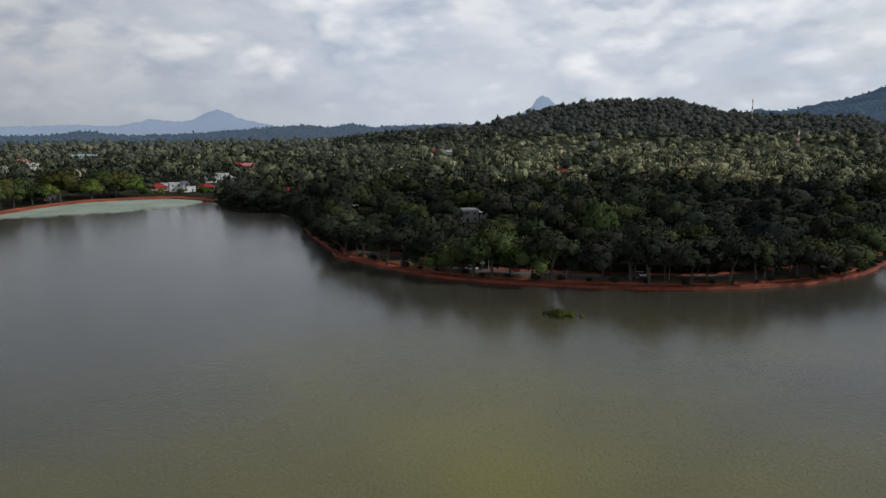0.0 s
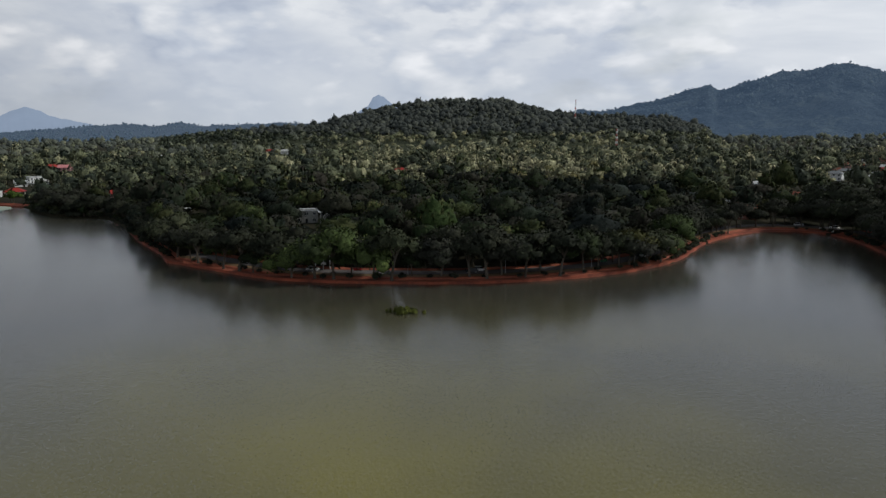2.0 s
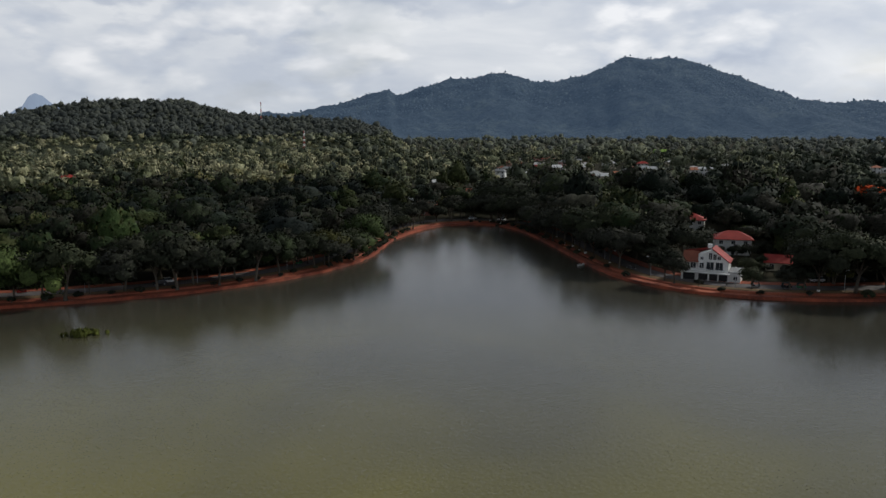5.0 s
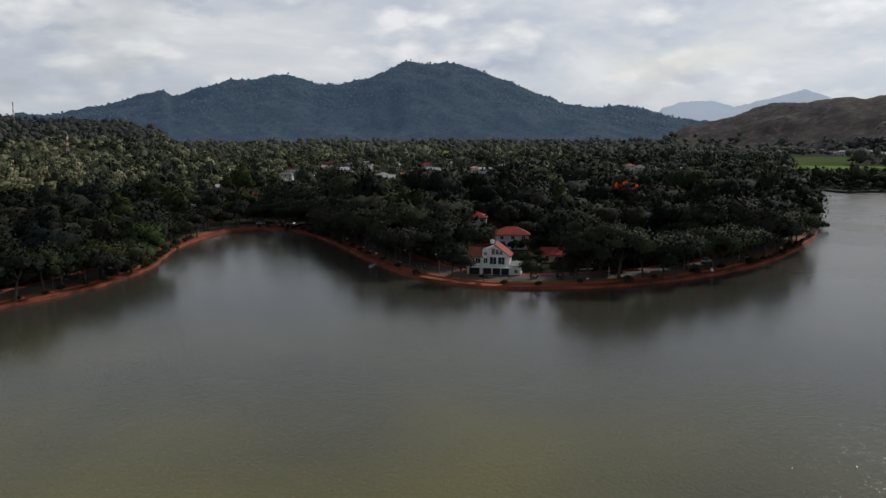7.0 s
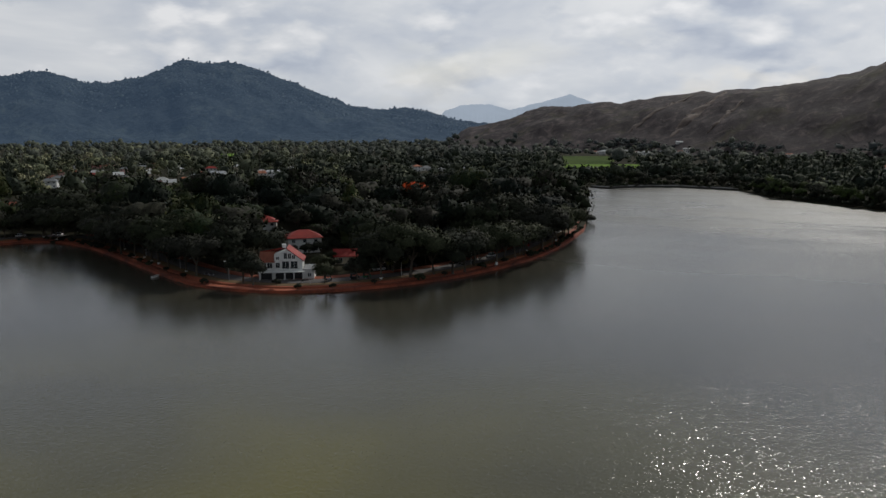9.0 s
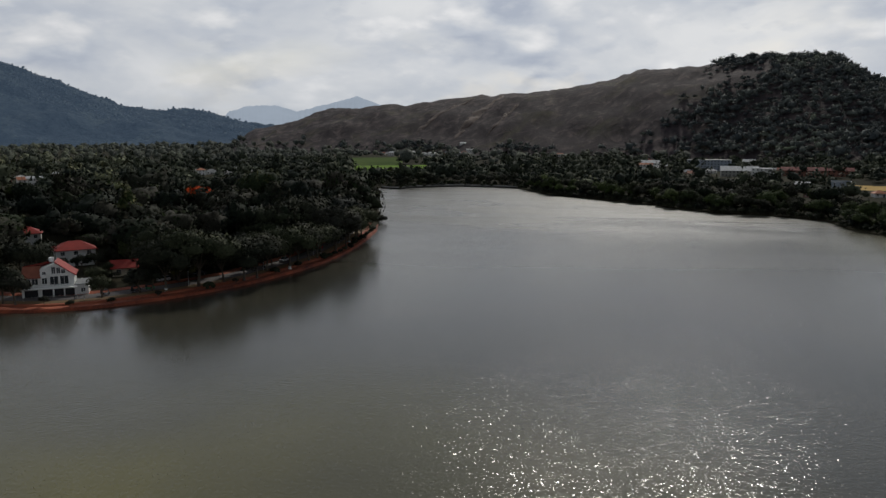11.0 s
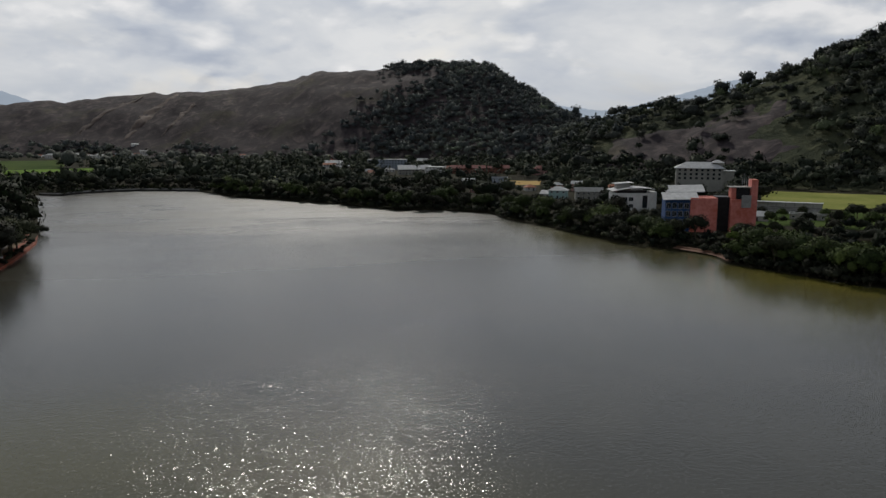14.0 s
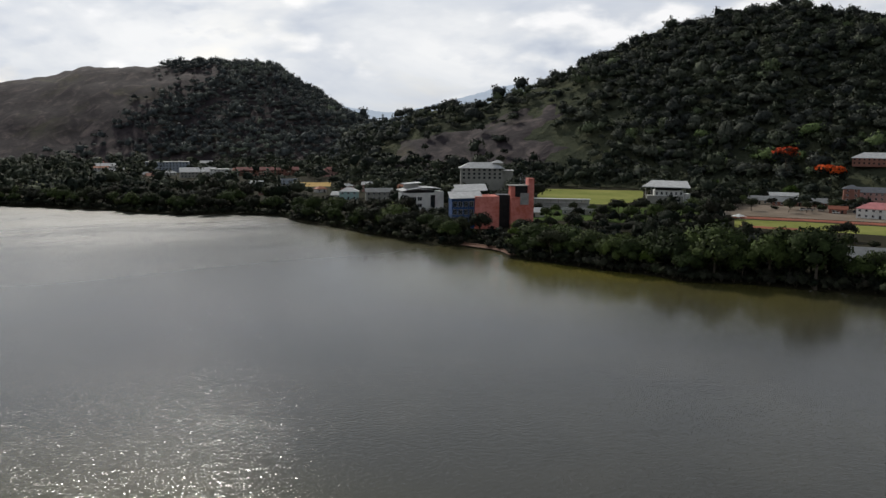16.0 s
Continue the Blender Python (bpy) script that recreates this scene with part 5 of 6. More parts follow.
set_out(BUSH, [(*at(b, d)[:2], k) for b, d, k in ((124.0, 360, 1.2), (124.6, 366, 1.1), (125.2, 362, 1.3), (125.8, 368, 1.2), (126.2, 356, 1.2), (123.4, 366, 1.2), (124.9, 352, 0.9), (77.75, 409, 1.15), (77.5, 410, 0.9))], "shrubs round the coral block", dice)
set_out(SLIM + ROUND, [(*at(b, d)[:2], k) for b, d, k in ((52.4, 241, 0.95), (51.7, 244, 1.1), (57.7, 239, 0.75), (60.2, 241, 0.75), (61.0, 243, 0.85), (54.1, 237, 0.34))], "trees before the villa", dice)
set_out(SHADE, [(*at(b, d)[:2], k) for b, d, k in ((57.5, 262, 0.4), (61.4, 258, 0.5), (62.8, 256, 0.85), (50.6, 262, 0.8), (58.7, 300, 0.5))], "trees beside the villa", dice)
set_out(ROUND, [(*at(b, d)[:2], k) for b, d, k in ((56.5, 289, 0.6), (55.3, 288, 0.55), (57.5, 288, 0.75), (55.7, 276, 0.36), (58.6, 266, 0.34), (59.9, 265, 0.36), (61.0, 268, 0.6), (58.2, 275, 0.55), (54.3, 345, 0.55), (53.3, 348, 0.45), (52.6, 350, 0.7), (62.4, 268, 0.55), (57.2, 270, 0.45))], "garden trees behind the villa", dice)
set_out(BUSH, kept(bigger(along_shore(-7.5, 31.0, 2.6, 4.6, 9, dice) + along_shore(41, 77.4, 1.2, 3.6, 16, dice) + along_shore(29.4, 33.0, 0.2, 3.0, 2.6, dice) + along_shore(37.0, 42.0, 0.4, 3.0, 4.0, dice) + along_shore(73.5, 77.4, 0.0, 2.0, 5.0, dice), 0.62) + along_shore(-16.6, -8.4, 1.2, 2.0, 5, dice), 3), "shrubs along the lake wall", dice)
for t in OLIVE + RAIN + SHADE + GREEN + ROUND + SLIM + FRESH + BUSH:
    for o in (*t.children, t):
        bpy.data.objects.remove(o)

# flame trees in flower


def tent(bearing, distance, size):
    """A small pointed canvas roof on four poles."""
    t = tagged(new("tent"), "small white canvas tent at the edge of the playing field", "tent", "tents by the field")
    s = size / 2
    part("canopy", Shape().add([(-s, -s, 2.2), (s, -s, 2.2), (s, s, 2.2), (-s, s, 2.2), (0, 0, 3.7), (0, 0, 3.5)], [(0, 1, 4), (1, 2, 4), (2, 3, 4), (3, 0, 4), (1, 0, 5), (2, 1, 5), (3, 2, 5), (0, 3, 5)]), M["white_paint"], t)
    for x, y in ((-s, -s), (s, -s), (s, s), (-s, s)):
        part("pole", Shape().tube([(x * 0.97, y * 0.97, -0.2), (x * 0.97, y * 0.97, 2.25)], [0.05, 0.05], 6), M["metal"], t)
    t.matrix_basis = Matrix.Translation(at(bearing, distance, 1.5))


def flame_tree(bearing, distance, size, z, flowers):
    rng = np.random.default_rng(int(distance))
    tree = tagged(new("flame_tree"), "flame tree covered in orange-red flowers", "tree", "flame trees")
    part("trunk", trunk_shape(random.Random(5), 9, 13, 0.3, 5), M["bark"], tree)
    c, r = lobes(rng, 14, 5.5, 4.5, 8, 0.75)
    part("crown", fast_mesh("crown", *join(core(rng, c, r, 1, 0.8, 0.5, 0.2), leaf_cloud(rng, c - (0, 0, 0.6), r, 500, 0.6, 0.5))), M["leaf_near"], tree)
    part("blossom", fast_mesh("blossom", *leaf_cloud(rng, c + (0, 0, 0.3), r, flowers, 0.5, 0.5)), M["flame"], tree, "orange-red blossom")
    tree.matrix_basis = Matrix.Translation(at(bearing, distance, z)) @ Matrix.Diagonal((size, size, min(size, 1.65), 1))


for spot in ((141.4, 470, 6.5), (142.8, 468, 6.0)):
    tent(*spot)
# sparser blossom here stands for the shade and haze on this tree
flame_tree(64.7, 462, 1.75, 1.2, 230)
flame_tree(148.4, 690, 1.8, 10.0, 800)
flame_tree(145.6, 705, 1.6, 25.0, 650)

# ---- buildings ----


def facing(bearing, distance, turn=0.0, z=1.3):
    """A pose on the ground whose front, the side of -y, looks at the lake."""
    p = at(bearing, distance, z)
    return pose(p.x, p.y, z, 0, 0, turn - bearing)


def window_part(parent, x, y, z, w, h, frame=True, mat="white_paint"):
    win = part("window", Shape().box(x - w / 2, x + w / 2, y - 0.03, y + 0.12, z, z + h), M["glass"], parent, "dark glass window")
    if frame:
        s = Shape()
        for x0, x1, z0, z1 in ((x - w / 2 - 0.09, x - w / 2, z - 0.09, z + h + 0.09), (x + w / 2, x + w / 2 + 0.09, z - 0.09, z + h + 0.09), (x - w / 2, x + w / 2, z - 0.09, z), (x - w / 2, x + w / 2, z + h, z + h + 0.09),
                               (x - 0.04, x + 0.04, z, z + h)):
            s.box(x0, x1, y - 0.07, y + 0.05, z0, z1)
        part("window_frame", s, M[mat], win)
    return win


def roof_shape(kind, w, d, z, rise, over=0.8, thick=0.18):
    x, y = w / 2 + over, d / 2 + over
    s = Shape()
    low = z - over * rise / (d / 2)
    if kind == "flat":
        return s.box(-x + 0.4, x - 0.4, -y + 0.4, y - 0.4, z, z + 0.35, 0.06)
    ridge = x - (0.0 if kind == "gable" else min(y, x - 0.6))
    v = [(-x, -y, low), (x, -y, low), (x, y, low), (-x, y, low), (-ridge, 0, z + rise), (ridge, 0, z + rise)]
    v += [(a, b, c + thick) for a, b, c in v]
    f = [(0, 4, 5, 1)[::-1], (2, 5, 4, 3)[::-1], (6, 7, 11, 10), (8, 9, 10, 11), (0, 1, 7, 6), (1, 2, 8, 7), (2, 3, 9, 8), (3, 0, 6, 9)]
    if kind == "hip":
        f += [(1, 5, 2)[::-1], (3, 4, 0)[::-1], (7, 8, 11), (9, 6, 10)]
    else:
        f += [(1, 5, 11, 7), (5, 2, 8, 11), (3, 4, 10, 9), (4, 0, 6, 10)]
    return s.add(v, f)


def wall_shape(kind, w, d, h, rise):
    s = Shape()
    if kind == "gable":
        pts = [(-d / 2, -1.2), (d / 2, -1.2), (d / 2, h), (0, h + rise), (-d / 2, h)]
        n = len(pts)
        v = [(x, y, z) for x in (-w / 2, w / 2) for y, z in pts]
        return s.add(v, [tuple(range(n))[::-1], tuple(range(n, 2 * n))] + [(i, (i + 1) % n, (i + 1) % n + n, i + n) for i in range(n)])
    return s.box(-w / 2, w / 2, -d / 2, d / 2, -1.2, h)


TONE = {"white": "white-walled", "cream": "cream", "pink": "faded pink", "grey": "grey concrete", "steel": "blue-grey", "brick": "brownish red", "teal": "pale teal"}
ROOF_WORDS = {"crimson": "dark crimson sheet roof", "red": "red tiled roof", "orange": "orange tiled roof", "brown": "brown tiled roof", "pale": "pale sheet roof", "grey": "grey sheet roof", "blue": "light blue sheet roof",
              "slab": "flat concrete roof", "slate": "dark grey roof", "rose": "pink roof"}


def house(bearing, distance, w, d, storeys, turn, wall, roof, kind, rng):
    h = 3.1 * storeys
    rise = 0.0 if kind == "flat" else d * 0.26
    size = "long" if w > 19 else "small"
    thing = tagged(new("house"), f"{size} {TONE[wall]} house with a {ROOF_WORDS[roof]} among trees", "house", "houses round the lake")
    part("wall", wall_shape(kind, w, d, h, rise), WALLS[wall], thing)
    part("roof", roof_shape(kind, w, d, h + 0.003, rise), ROOFS[roof], thing)
    near = distance < 700
    n = max(2, int(w / 3.6))
    for s in range(storeys):
        for i in range(n):
            x = -w / 2 + w * (i + 0.5) / n
            if s == 0 and i == n // 2:
                part("door", Shape().box(x - 0.6, x + 0.6, -d / 2 - 0.04, -d / 2 + 0.1, 0.1, 2.2), M["dark"], thing, "dark doorway")
            else:
                window_part(thing, x, -d / 2, s * 3.1 + 1.0, 1.3, 1.3, near)
    if kind == "flat" and near:
        part("parapet", Shape().box(-w / 2, w / 2, -d / 2, -d / 2 + 0.15, h + 0.36, h + 1.0), WALLS[wall], thing)
    thing.matrix_basis = facing(bearing, distance, turn, float(ground_height(bearing, distance)) - 0.1)


dice = random.Random(5)
for row in HOUSES:
    house(*row, dice)


def villa():
    v = tagged(new("lakeside_villa"), "white three-storey lakeside villa with red tiled roofs", "villa")
    part("ground_floor", Shape().box(-9.5, 8.5, -4.0, 5.0, -1.0, 3.3), WALLS["white"], v)
    part("upper_wall", Shape().prism([(-4.6, 3.303), (4.6, 3.303), (4.6, 6.6), (-0.2, 10.4), (-4.6, 8.6)], -3.2, 5.0), WALLS["white"], v)
    part("wing_wall", Shape().box(-9.3, -4.603, -2.6, 5.0, 3.303, 6.2), WALLS["white"], v)
    part("main_roof", Shape().prism([(-0.5, 10.55), (5.2, 6.15), (5.2, 6.4), (-0.4, 10.85)], -3.6, 5.4), ROOFS["red"], v, "red tiled roof slope")
    part("back_roof", Shape().add([(-9.6, 4.9, 6.4), (-0.6, 4.9, 8.9), (-0.6, 0.2, 10.6), (-9.6, 0.2, 9.0), (-9.6, 4.9, 6.6), (-0.6, 4.9, 9.1), (-0.6, 0.2, 10.8), (-9.6, 0.2, 9.2)],
                                  [(0, 1, 2, 3), (7, 6, 5, 4), (0, 4, 5, 1), (1, 5, 6, 2), (2, 6, 7, 3), (3, 7, 4, 0)]), ROOFS["red"], v, "red tiled rear roof")
    part("wing_roof", Shape().add([(-9.9, -3.4, 5.9), (-4.4, -3.4, 5.9), (-4.6, 0.2, 9.0), (-9.6, 0.2, 9.0), (-9.9, -3.4, 6.1), (-4.4, -3.4, 6.1), (-4.6, 0.2, 9.2), (-9.6, 0.2, 9.2)],
                                  [(0, 1, 2, 3), (7, 6, 5, 4), (0, 4, 5, 1), (1, 5, 6, 2), (2, 6, 7, 3), (3, 7, 4, 0)]), ROOFS["brown"], v, "weathered brown tiled roof")
    for x, h in ((-0.9, 2.1), (0.45, 1.8), (1.75, 1.2)):
        window_part(v, x, -3.2, 7.1, 1.0, h)
    for x in (-3.5, ):
        window_part(v, x, -3.2, 6.9, 0.9, 0.9)
        window_part(v, x, -3.2, 4.0, 1.3, 1.8)
    for x in (-0.9, 1.9):
        window_part(v, x, -3.2, 3.7, 2.2, 2.5)
        rail = part("balcony", Shape().box(x - 1.2, x + 1.2, -4.1, -3.2, 3.32, 3.5), WALLS["white"], v)
        bars = Shape()
        for k in range(9):
            bars.box(x - 1.15 + k * 0.28, x - 1.11 + k * 0.28, -4.05, -4.01, 3.5, 4.4)
        part("railing", bars.box(x - 1.2, x + 1.2, -4.08, -3.99, 4.4, 4.47), M["dark"], rail)
    for x in (-8.2, -6.2):
        window_part(v, x, -2.6, 3.8, 1.6, 1.8)
    # near-black panels paint the shade of the open ground floor
    for x, w in ((-7.2, 3.6), (-2.8, 2.8), (0.4, 2.7), (3.3, 2.6)):
        part("opening", Shape().box(x - w / 2, x + w / 2, -4.04, -3.9, 0.2, 2.5), M["dark"], v, "dark ground-floor opening")
    window_part(v, 7.0, -4.0, 0.9, 1.1, 1.2)
    for x in (-9.3, -4.5, -1.1, 1.9, 4.9):
        part("column", Shape().box(x - 0.16, x + 0.16, -5.4, -5.08, -1.0, 2.7), WALLS["white"], v)
    part("porch_roof", Shape().box(-9.7, 5.4, -5.7, -4.003, 2.703, 2.95), WALLS["white"], v)
    part("side_roof", Shape().box(4.7, 8.9, -4.3, 5.2, 3.305, 3.5), ROOFS["grey"], v)
    part("water_tank", Shape().tube([(-1.6, 0.6, 10.3), (-1.6, 0.6, 11.7)], [0.75, 0.75], 12), M["white_paint"], v, "white plastic water tank")
    v.matrix_basis = facing(55.1, 251, -6, 1.5) @ Matrix.Diagonal((0.97, 1, 0.94, 1))


villa()


def lakeside_block():
    """Blue glazed wing, coral walls and a coral stair tower."""
    t = tagged(new("lakeside_block"), "unfinished coral and blue concrete block with a stair tower", "building")
    part("blue_wing", Shape().box(-18, -5.2, -1.0, 12, -1.5, 14.0), WALLS["blue"], t, "deep blue glazed wing")
    for s in range(3):
        for i in range(4):
            x = -16.3 + i * 3.1
            window_part(t, x, -1.0, 2.0 + 4.0 * s, 2.2, 2.6, True, "white_paint")
        part("ledge", Shape().box(-18.3, -5.203, -1.5, -1.003, 4.9 + 4.0 * s, 5.15 + 4.0 * s), WALLS["blue"], t)
    for name, x0, x1, y0, y1, z0, z1 in (("sheet_roof", -19.5, -1.0, -3.0, 6.0, 14.1, 17.0), ("upper_roof", -15.0, 3.5, 5.5, 14.5, 17.1, 20.0)):
        q = [(x0, y0, z0), (x1, y0, z0 + 0.6), (x1, y1, z1 + 0.6), (x0, y1, z1)]
        part(name, Shape().add(q + [(x, y, z + 0.25) for x, y, z in q], [(3, 2, 1, 0), (4, 5, 6, 7), (0, 1, 5, 4), (1, 2, 6, 5), (2, 3, 7, 6), (3, 0, 4, 7)]), ROOFS["pale"], t, "pale sheet roof")
    part("upper_wall", Shape().box(-15.0, -3.6, 7.0, 13.0, 14.003, 17.0), WALLS["grey"], t)
    part("coral_wall", Shape().box(-5.197, 8.4, -3.0, 11.0, -1.5, 15.4), WALLS["coral"], t, "stained coral plaster wall")
    # a solid near-black block paints the shaded depth of the shaft
    part("shaft", Shape().box(8.403, 15.4, 2.0, 10.0, -1.5, 15.8), M["dark"], t, "dark open stair shaft")
    part("tower", Shape().box(15.403, 25.4, -1.5, 8.0, -1.5, 14.8), WALLS["coral"], t, "coral plaster tower wall")
    part("tower_fin", Shape().box(25.403, 28.6, -1.0, 6.0, -1.5, 24.5), WALLS["coral"], t, "tall coral fin")
    part("tower_top", Shape().box(15.6, 18.0, 0.0, 6.0, 14.803, 20.5), WALLS["coral"], t)
    part("tower_slab", Shape().box(14.8, 26.0, -0.6, 7.4, 20.503, 20.9), M["concrete"], t)
    part("bay", Shape().box(20.6, 25.3, -2.3, -1.503, 11.0, 17.0), M["concrete"], t, "grey service bay")
    part("tower_core", Shape().box(18.1, 25.2, 1.0, 7.0, 14.803, 20.5), M["dark"], t)
    mast = Shape()
    for x in (21.5, 22.6, 23.7, 24.6):
        mast.tube([(x, 3, 20.9), (x, 3, 25.0 + (x * 7 % 3))], [0.1, 0.07], 5)
    part("antennas", mast.box(21.2, 24.9, 2.9, 3.1, 23.5, 23.65), M["metal"], t)
    t.matrix_basis = facing(124.5, 392, 10, 2.5) @ Matrix.Diagonal((0.92, 1, 1, 1))


lakeside_block()


def white_block():
    t = tagged(new("white_block"), "white three-storey block with curved grey roofs", "building")
    part("wall", Shape().box(-11, 11, -6, 8, -1.5, 11.0), WALLS["white"], t)
    part("side_wall", Shape().box(11.003, 15.5, -3.0, 7.0, -1.5, 11.6), WALLS["white"], t)
    def arc(x0, x1, z, rise):
        n = 10
        xs = [x0 + (x1 - x0) * k / n for k in range(n + 1)]
        up = [(x, z + rise * math.sin(math.pi * (0.12 + 0.62 * k / n))) for k, x in enumerate(xs)]
        return Shape().prism(up + [(x, q - 0.3) for x, q in up[::-1]], -7.5, 9.0)
    part("curved_roof", arc(-12.5, 13, 11.4, 3.0), ROOFS["pale"], t)
    part("attic", Shape().box(-9, 9, -4, 7, 11.003, 12.5), M["dark"], t)
    part("top_wall", Shape().box(-8, 0, 0, 7, 12.503, 16.0), WALLS["grey"], t)
    part("top_roof", Shape().prism([(-9.5, 16.1), (1.5, 16.9), (1.5, 17.2), (-9.5, 16.4)], -1.2, 8.0), ROOFS["pale"], t)
    for s in range(2):
        for x in (-8.2, -4.6, -1.0):
            window_part(t, x, -6, 2.2 + 4.2 * s, 2.7, 2.2)
    part("tall_window", Shape().box(6.0, 9.0, -6.04, -5.9, 2.0, 9.6), M["glass"], t)
    t.matrix_basis = facing(119.6, 476, 16, 2.0)


white_block()


def hotel():
    t = tagged(new("hillside_hotel"), "large grey-green hotel with a pale hipped roof", "hotel")
    part("wall", Shape().box(-18, 18, -8, 8, -3, 17), WALLS["grey"], t)
    part("roof", roof_shape("hip", 36, 16, 17.003, 4.0, 1.6), ROOFS["pale"], t)
    part("side_block", Shape().box(18.003, 27, -5, 8, -3, 14), WALLS["grey"], t)
    part("side_roof", Shape().box(17.8, 28, -6, 9, 14.003, 14.5), ROOFS["pale"], t)
    for s in range(2, 5):
        for i in range(8):
            window_part(t, -15.4 + 4.4 * i, -8, 0.8 + 3.3 * s, 1.8, 1.7, False)
    part("lantern_wall", Shape().box(9.8, 18.2, -3.2, 3.2, 17.5, 21.0), WALLS["grey"], t)
    v = roof_shape("hip", 9, 7, 21.003, 1.8, 0.8)
    v.v = [(x + 14.0, y, z) for x, y, z in v.v]
    part("roof_lantern", v, ROOFS["pale"], t)
    t.matrix_basis = facing(124.3, 660, 4, 4.0)


hotel()


def pavilion():
    t = tagged(new("sports_pavilion"), "two-storey grey sports pavilion with a pale flat roof", "pavilion")
    part("lower_wall", Shape().box(-15, 15, -5, 7, -1.5, 5.0), WALLS["grey"], t)
    part("upper_wall", Shape().box(-9, 15, -5, 7, 5.003, 8.6), WALLS["white"], t)
    part("side_wing", Shape().box(15.003, 21, -3, 6, -1.5, 6.4), WALLS["white"], t)
    slab = [(-20, -8.5, 10.7), (20, -8.5, 10.2), (20, 9.0, 13.4), (-10, 9.0, 13.8)]
    part("roof", Shape().add(slab + [(x, y, z + 0.4) for x, y, z in slab], [(3, 2, 1, 0), (4, 5, 6, 7), (0, 1, 5, 4), (1, 2, 6, 5), (2, 3, 7, 6), (3, 0, 4, 7)]), ROOFS["pale"], t)
    for x in (-16.5, -12.0, 16.0):
        part("column", Shape().box(x - 0.3, x + 0.3, -6.6, -6.0, 5.0 if x < 15 else -1.5, 11.2), M["concrete"], t)
    part("attic", Shape().box(-8, 14, -3, 6, 8.603, 10.9), M["dark"], t)
    for i in range(6):
        window_part(t, -7.0 + 4.0 * i, -5, 5.8, 1.5, 1.8)
    for i in range(4):
        window_part(t, -4.0 + 5.0 * i, -5, 1.6, 2.6, 1.6)
    t.matrix_basis = facing(137.7, 560, 6, 1.6) @ Matrix.Diagonal((0.82, 1, 1.12, 1))


pavilion()


def stand(bearing, distance, w, turn):
    """Covered terraces beside the sports ground."""
    t = tagged(new("grandstand"), "long low concrete grandstand beside the sports ground", "grandstand")
    s = Shape()
    for k in range(4):
        s.box(-w / 2, w / 2, -1.5 * k - 1.5, -1.5 * k, -1.0, 3.4 - 0.7 * k)
    part("terraces", s, M["concrete"], t)
    part("back_wall", Shape().box(-w / 2, w / 2, 0.003, 0.4, -1.0, 6.0), WALLS["white"], t)
    part("roof", Shape().prism([(-w / 2 - 0.5, 6.003), (w / 2 + 0.5, 6.003), (w / 2 + 0.5, 6.3), (-w / 2 - 0.5, 6.3)], -4.5, 1.2), ROOFS["pale"], t)
    n = int(w / 5)
    for i in range(n + 1):
        x = -w / 2 + 0.2 + (w - 0.4) * i / n
        part("post", Shape().box(x - 0.15, x + 0.15, -4.3, -4.0, 1.2, 6.0), M["concrete"], t)
    t.matrix_basis = facing(bearing, distance, turn, 1.6)


stand(130.1, 505, 40, 0)

# ---- masts, posts and signs ----


def lattice_mast(bearing, distance, height, z):
    t = tagged(new("radio_mast"), "tall red and white lattice radio mast", "radio mast")
    n = 8
    for k in range(n):
        s = Shape()
        z0, z1 = height * k / n, height * (k + 1) / n
        w0, w1 = 3.2 * (1 - 0.8 * k / n), 3.2 * (1 - 0.8 * (k + 1) / n)
        legs0, legs1 = [[(sx * w / 2, sy * w / 2, q) for sx, sy in ((-1, -1), (1, -1), (1, 1), (-1, 1))] for w, q in ((w0, z0), (w1, z1))]
        for i in range(4):
            j = (i + 1) % 4
            s.tube([legs0[i], legs1[i]], [0.22, 0.22], 4)
            s.tube([legs0[i], legs1[j]], [0.12, 0.12], 4)
            s.tube([legs1[i], legs1[j]], [0.12, 0.12], 4)
        part("mast_section", s, M["red_paint"] if k % 2 else M["white_paint"], t, "red mast section" if k % 2 else "white mast section")
    part("dishes", Shape().tube([(0, -1.0, height * 0.86), (0, -1.6, height * 0.86)], [1.1, 1.2], 10).tube([(0.6, -0.6, height * 0.93), (0.9, -1.2, height * 0.93)], [0.8, 0.9], 10), M["white_paint"], t)
    t.matrix_basis = pose(*at(bearing, distance, z), 0, 0, 20)


lattice_mast(21.9, 1700, 58, 40)
lattice_mast(24.9, 1240, 32, 8)


def lamp_post(x, y, turn):
    t = tagged(new("street_lamp"), "slim grey street lamp beside the lake road", "street lamp", "street lamps round the lake")
    part("pole", Shape().tube([(0, 0, -0.4), (0, 0, 3), (0, 0, 6.2)], [0.09, 0.07, 0.05], 6), M["metal"], t)
    part("arm", Shape().tube([(0, 0, 6.1), (0, -0.6, 6.45), (0, -1.3, 6.5)], [0.045, 0.04, 0.04], 5), M["metal"], t)
    part("lamp_head", Shape().box(-0.14, 0.14, -1.75, -1.15, 6.42, 6.56, 0.04), M["white_paint"], t)
    t.matrix_basis = pose(x, y, 1.5, 0, 0, turn)


for b0, b1 in ((-6, 30), (43, 77)):
    p, n = shore_line(b0, b1, 1.0)
    for i in range(14, len(p), 34):
        q = p[i] + n[i] * 7.6
        lamp_post(q[0], q[1], math.degrees(math.atan2(n[i][0], -n[i][1])) + 180)


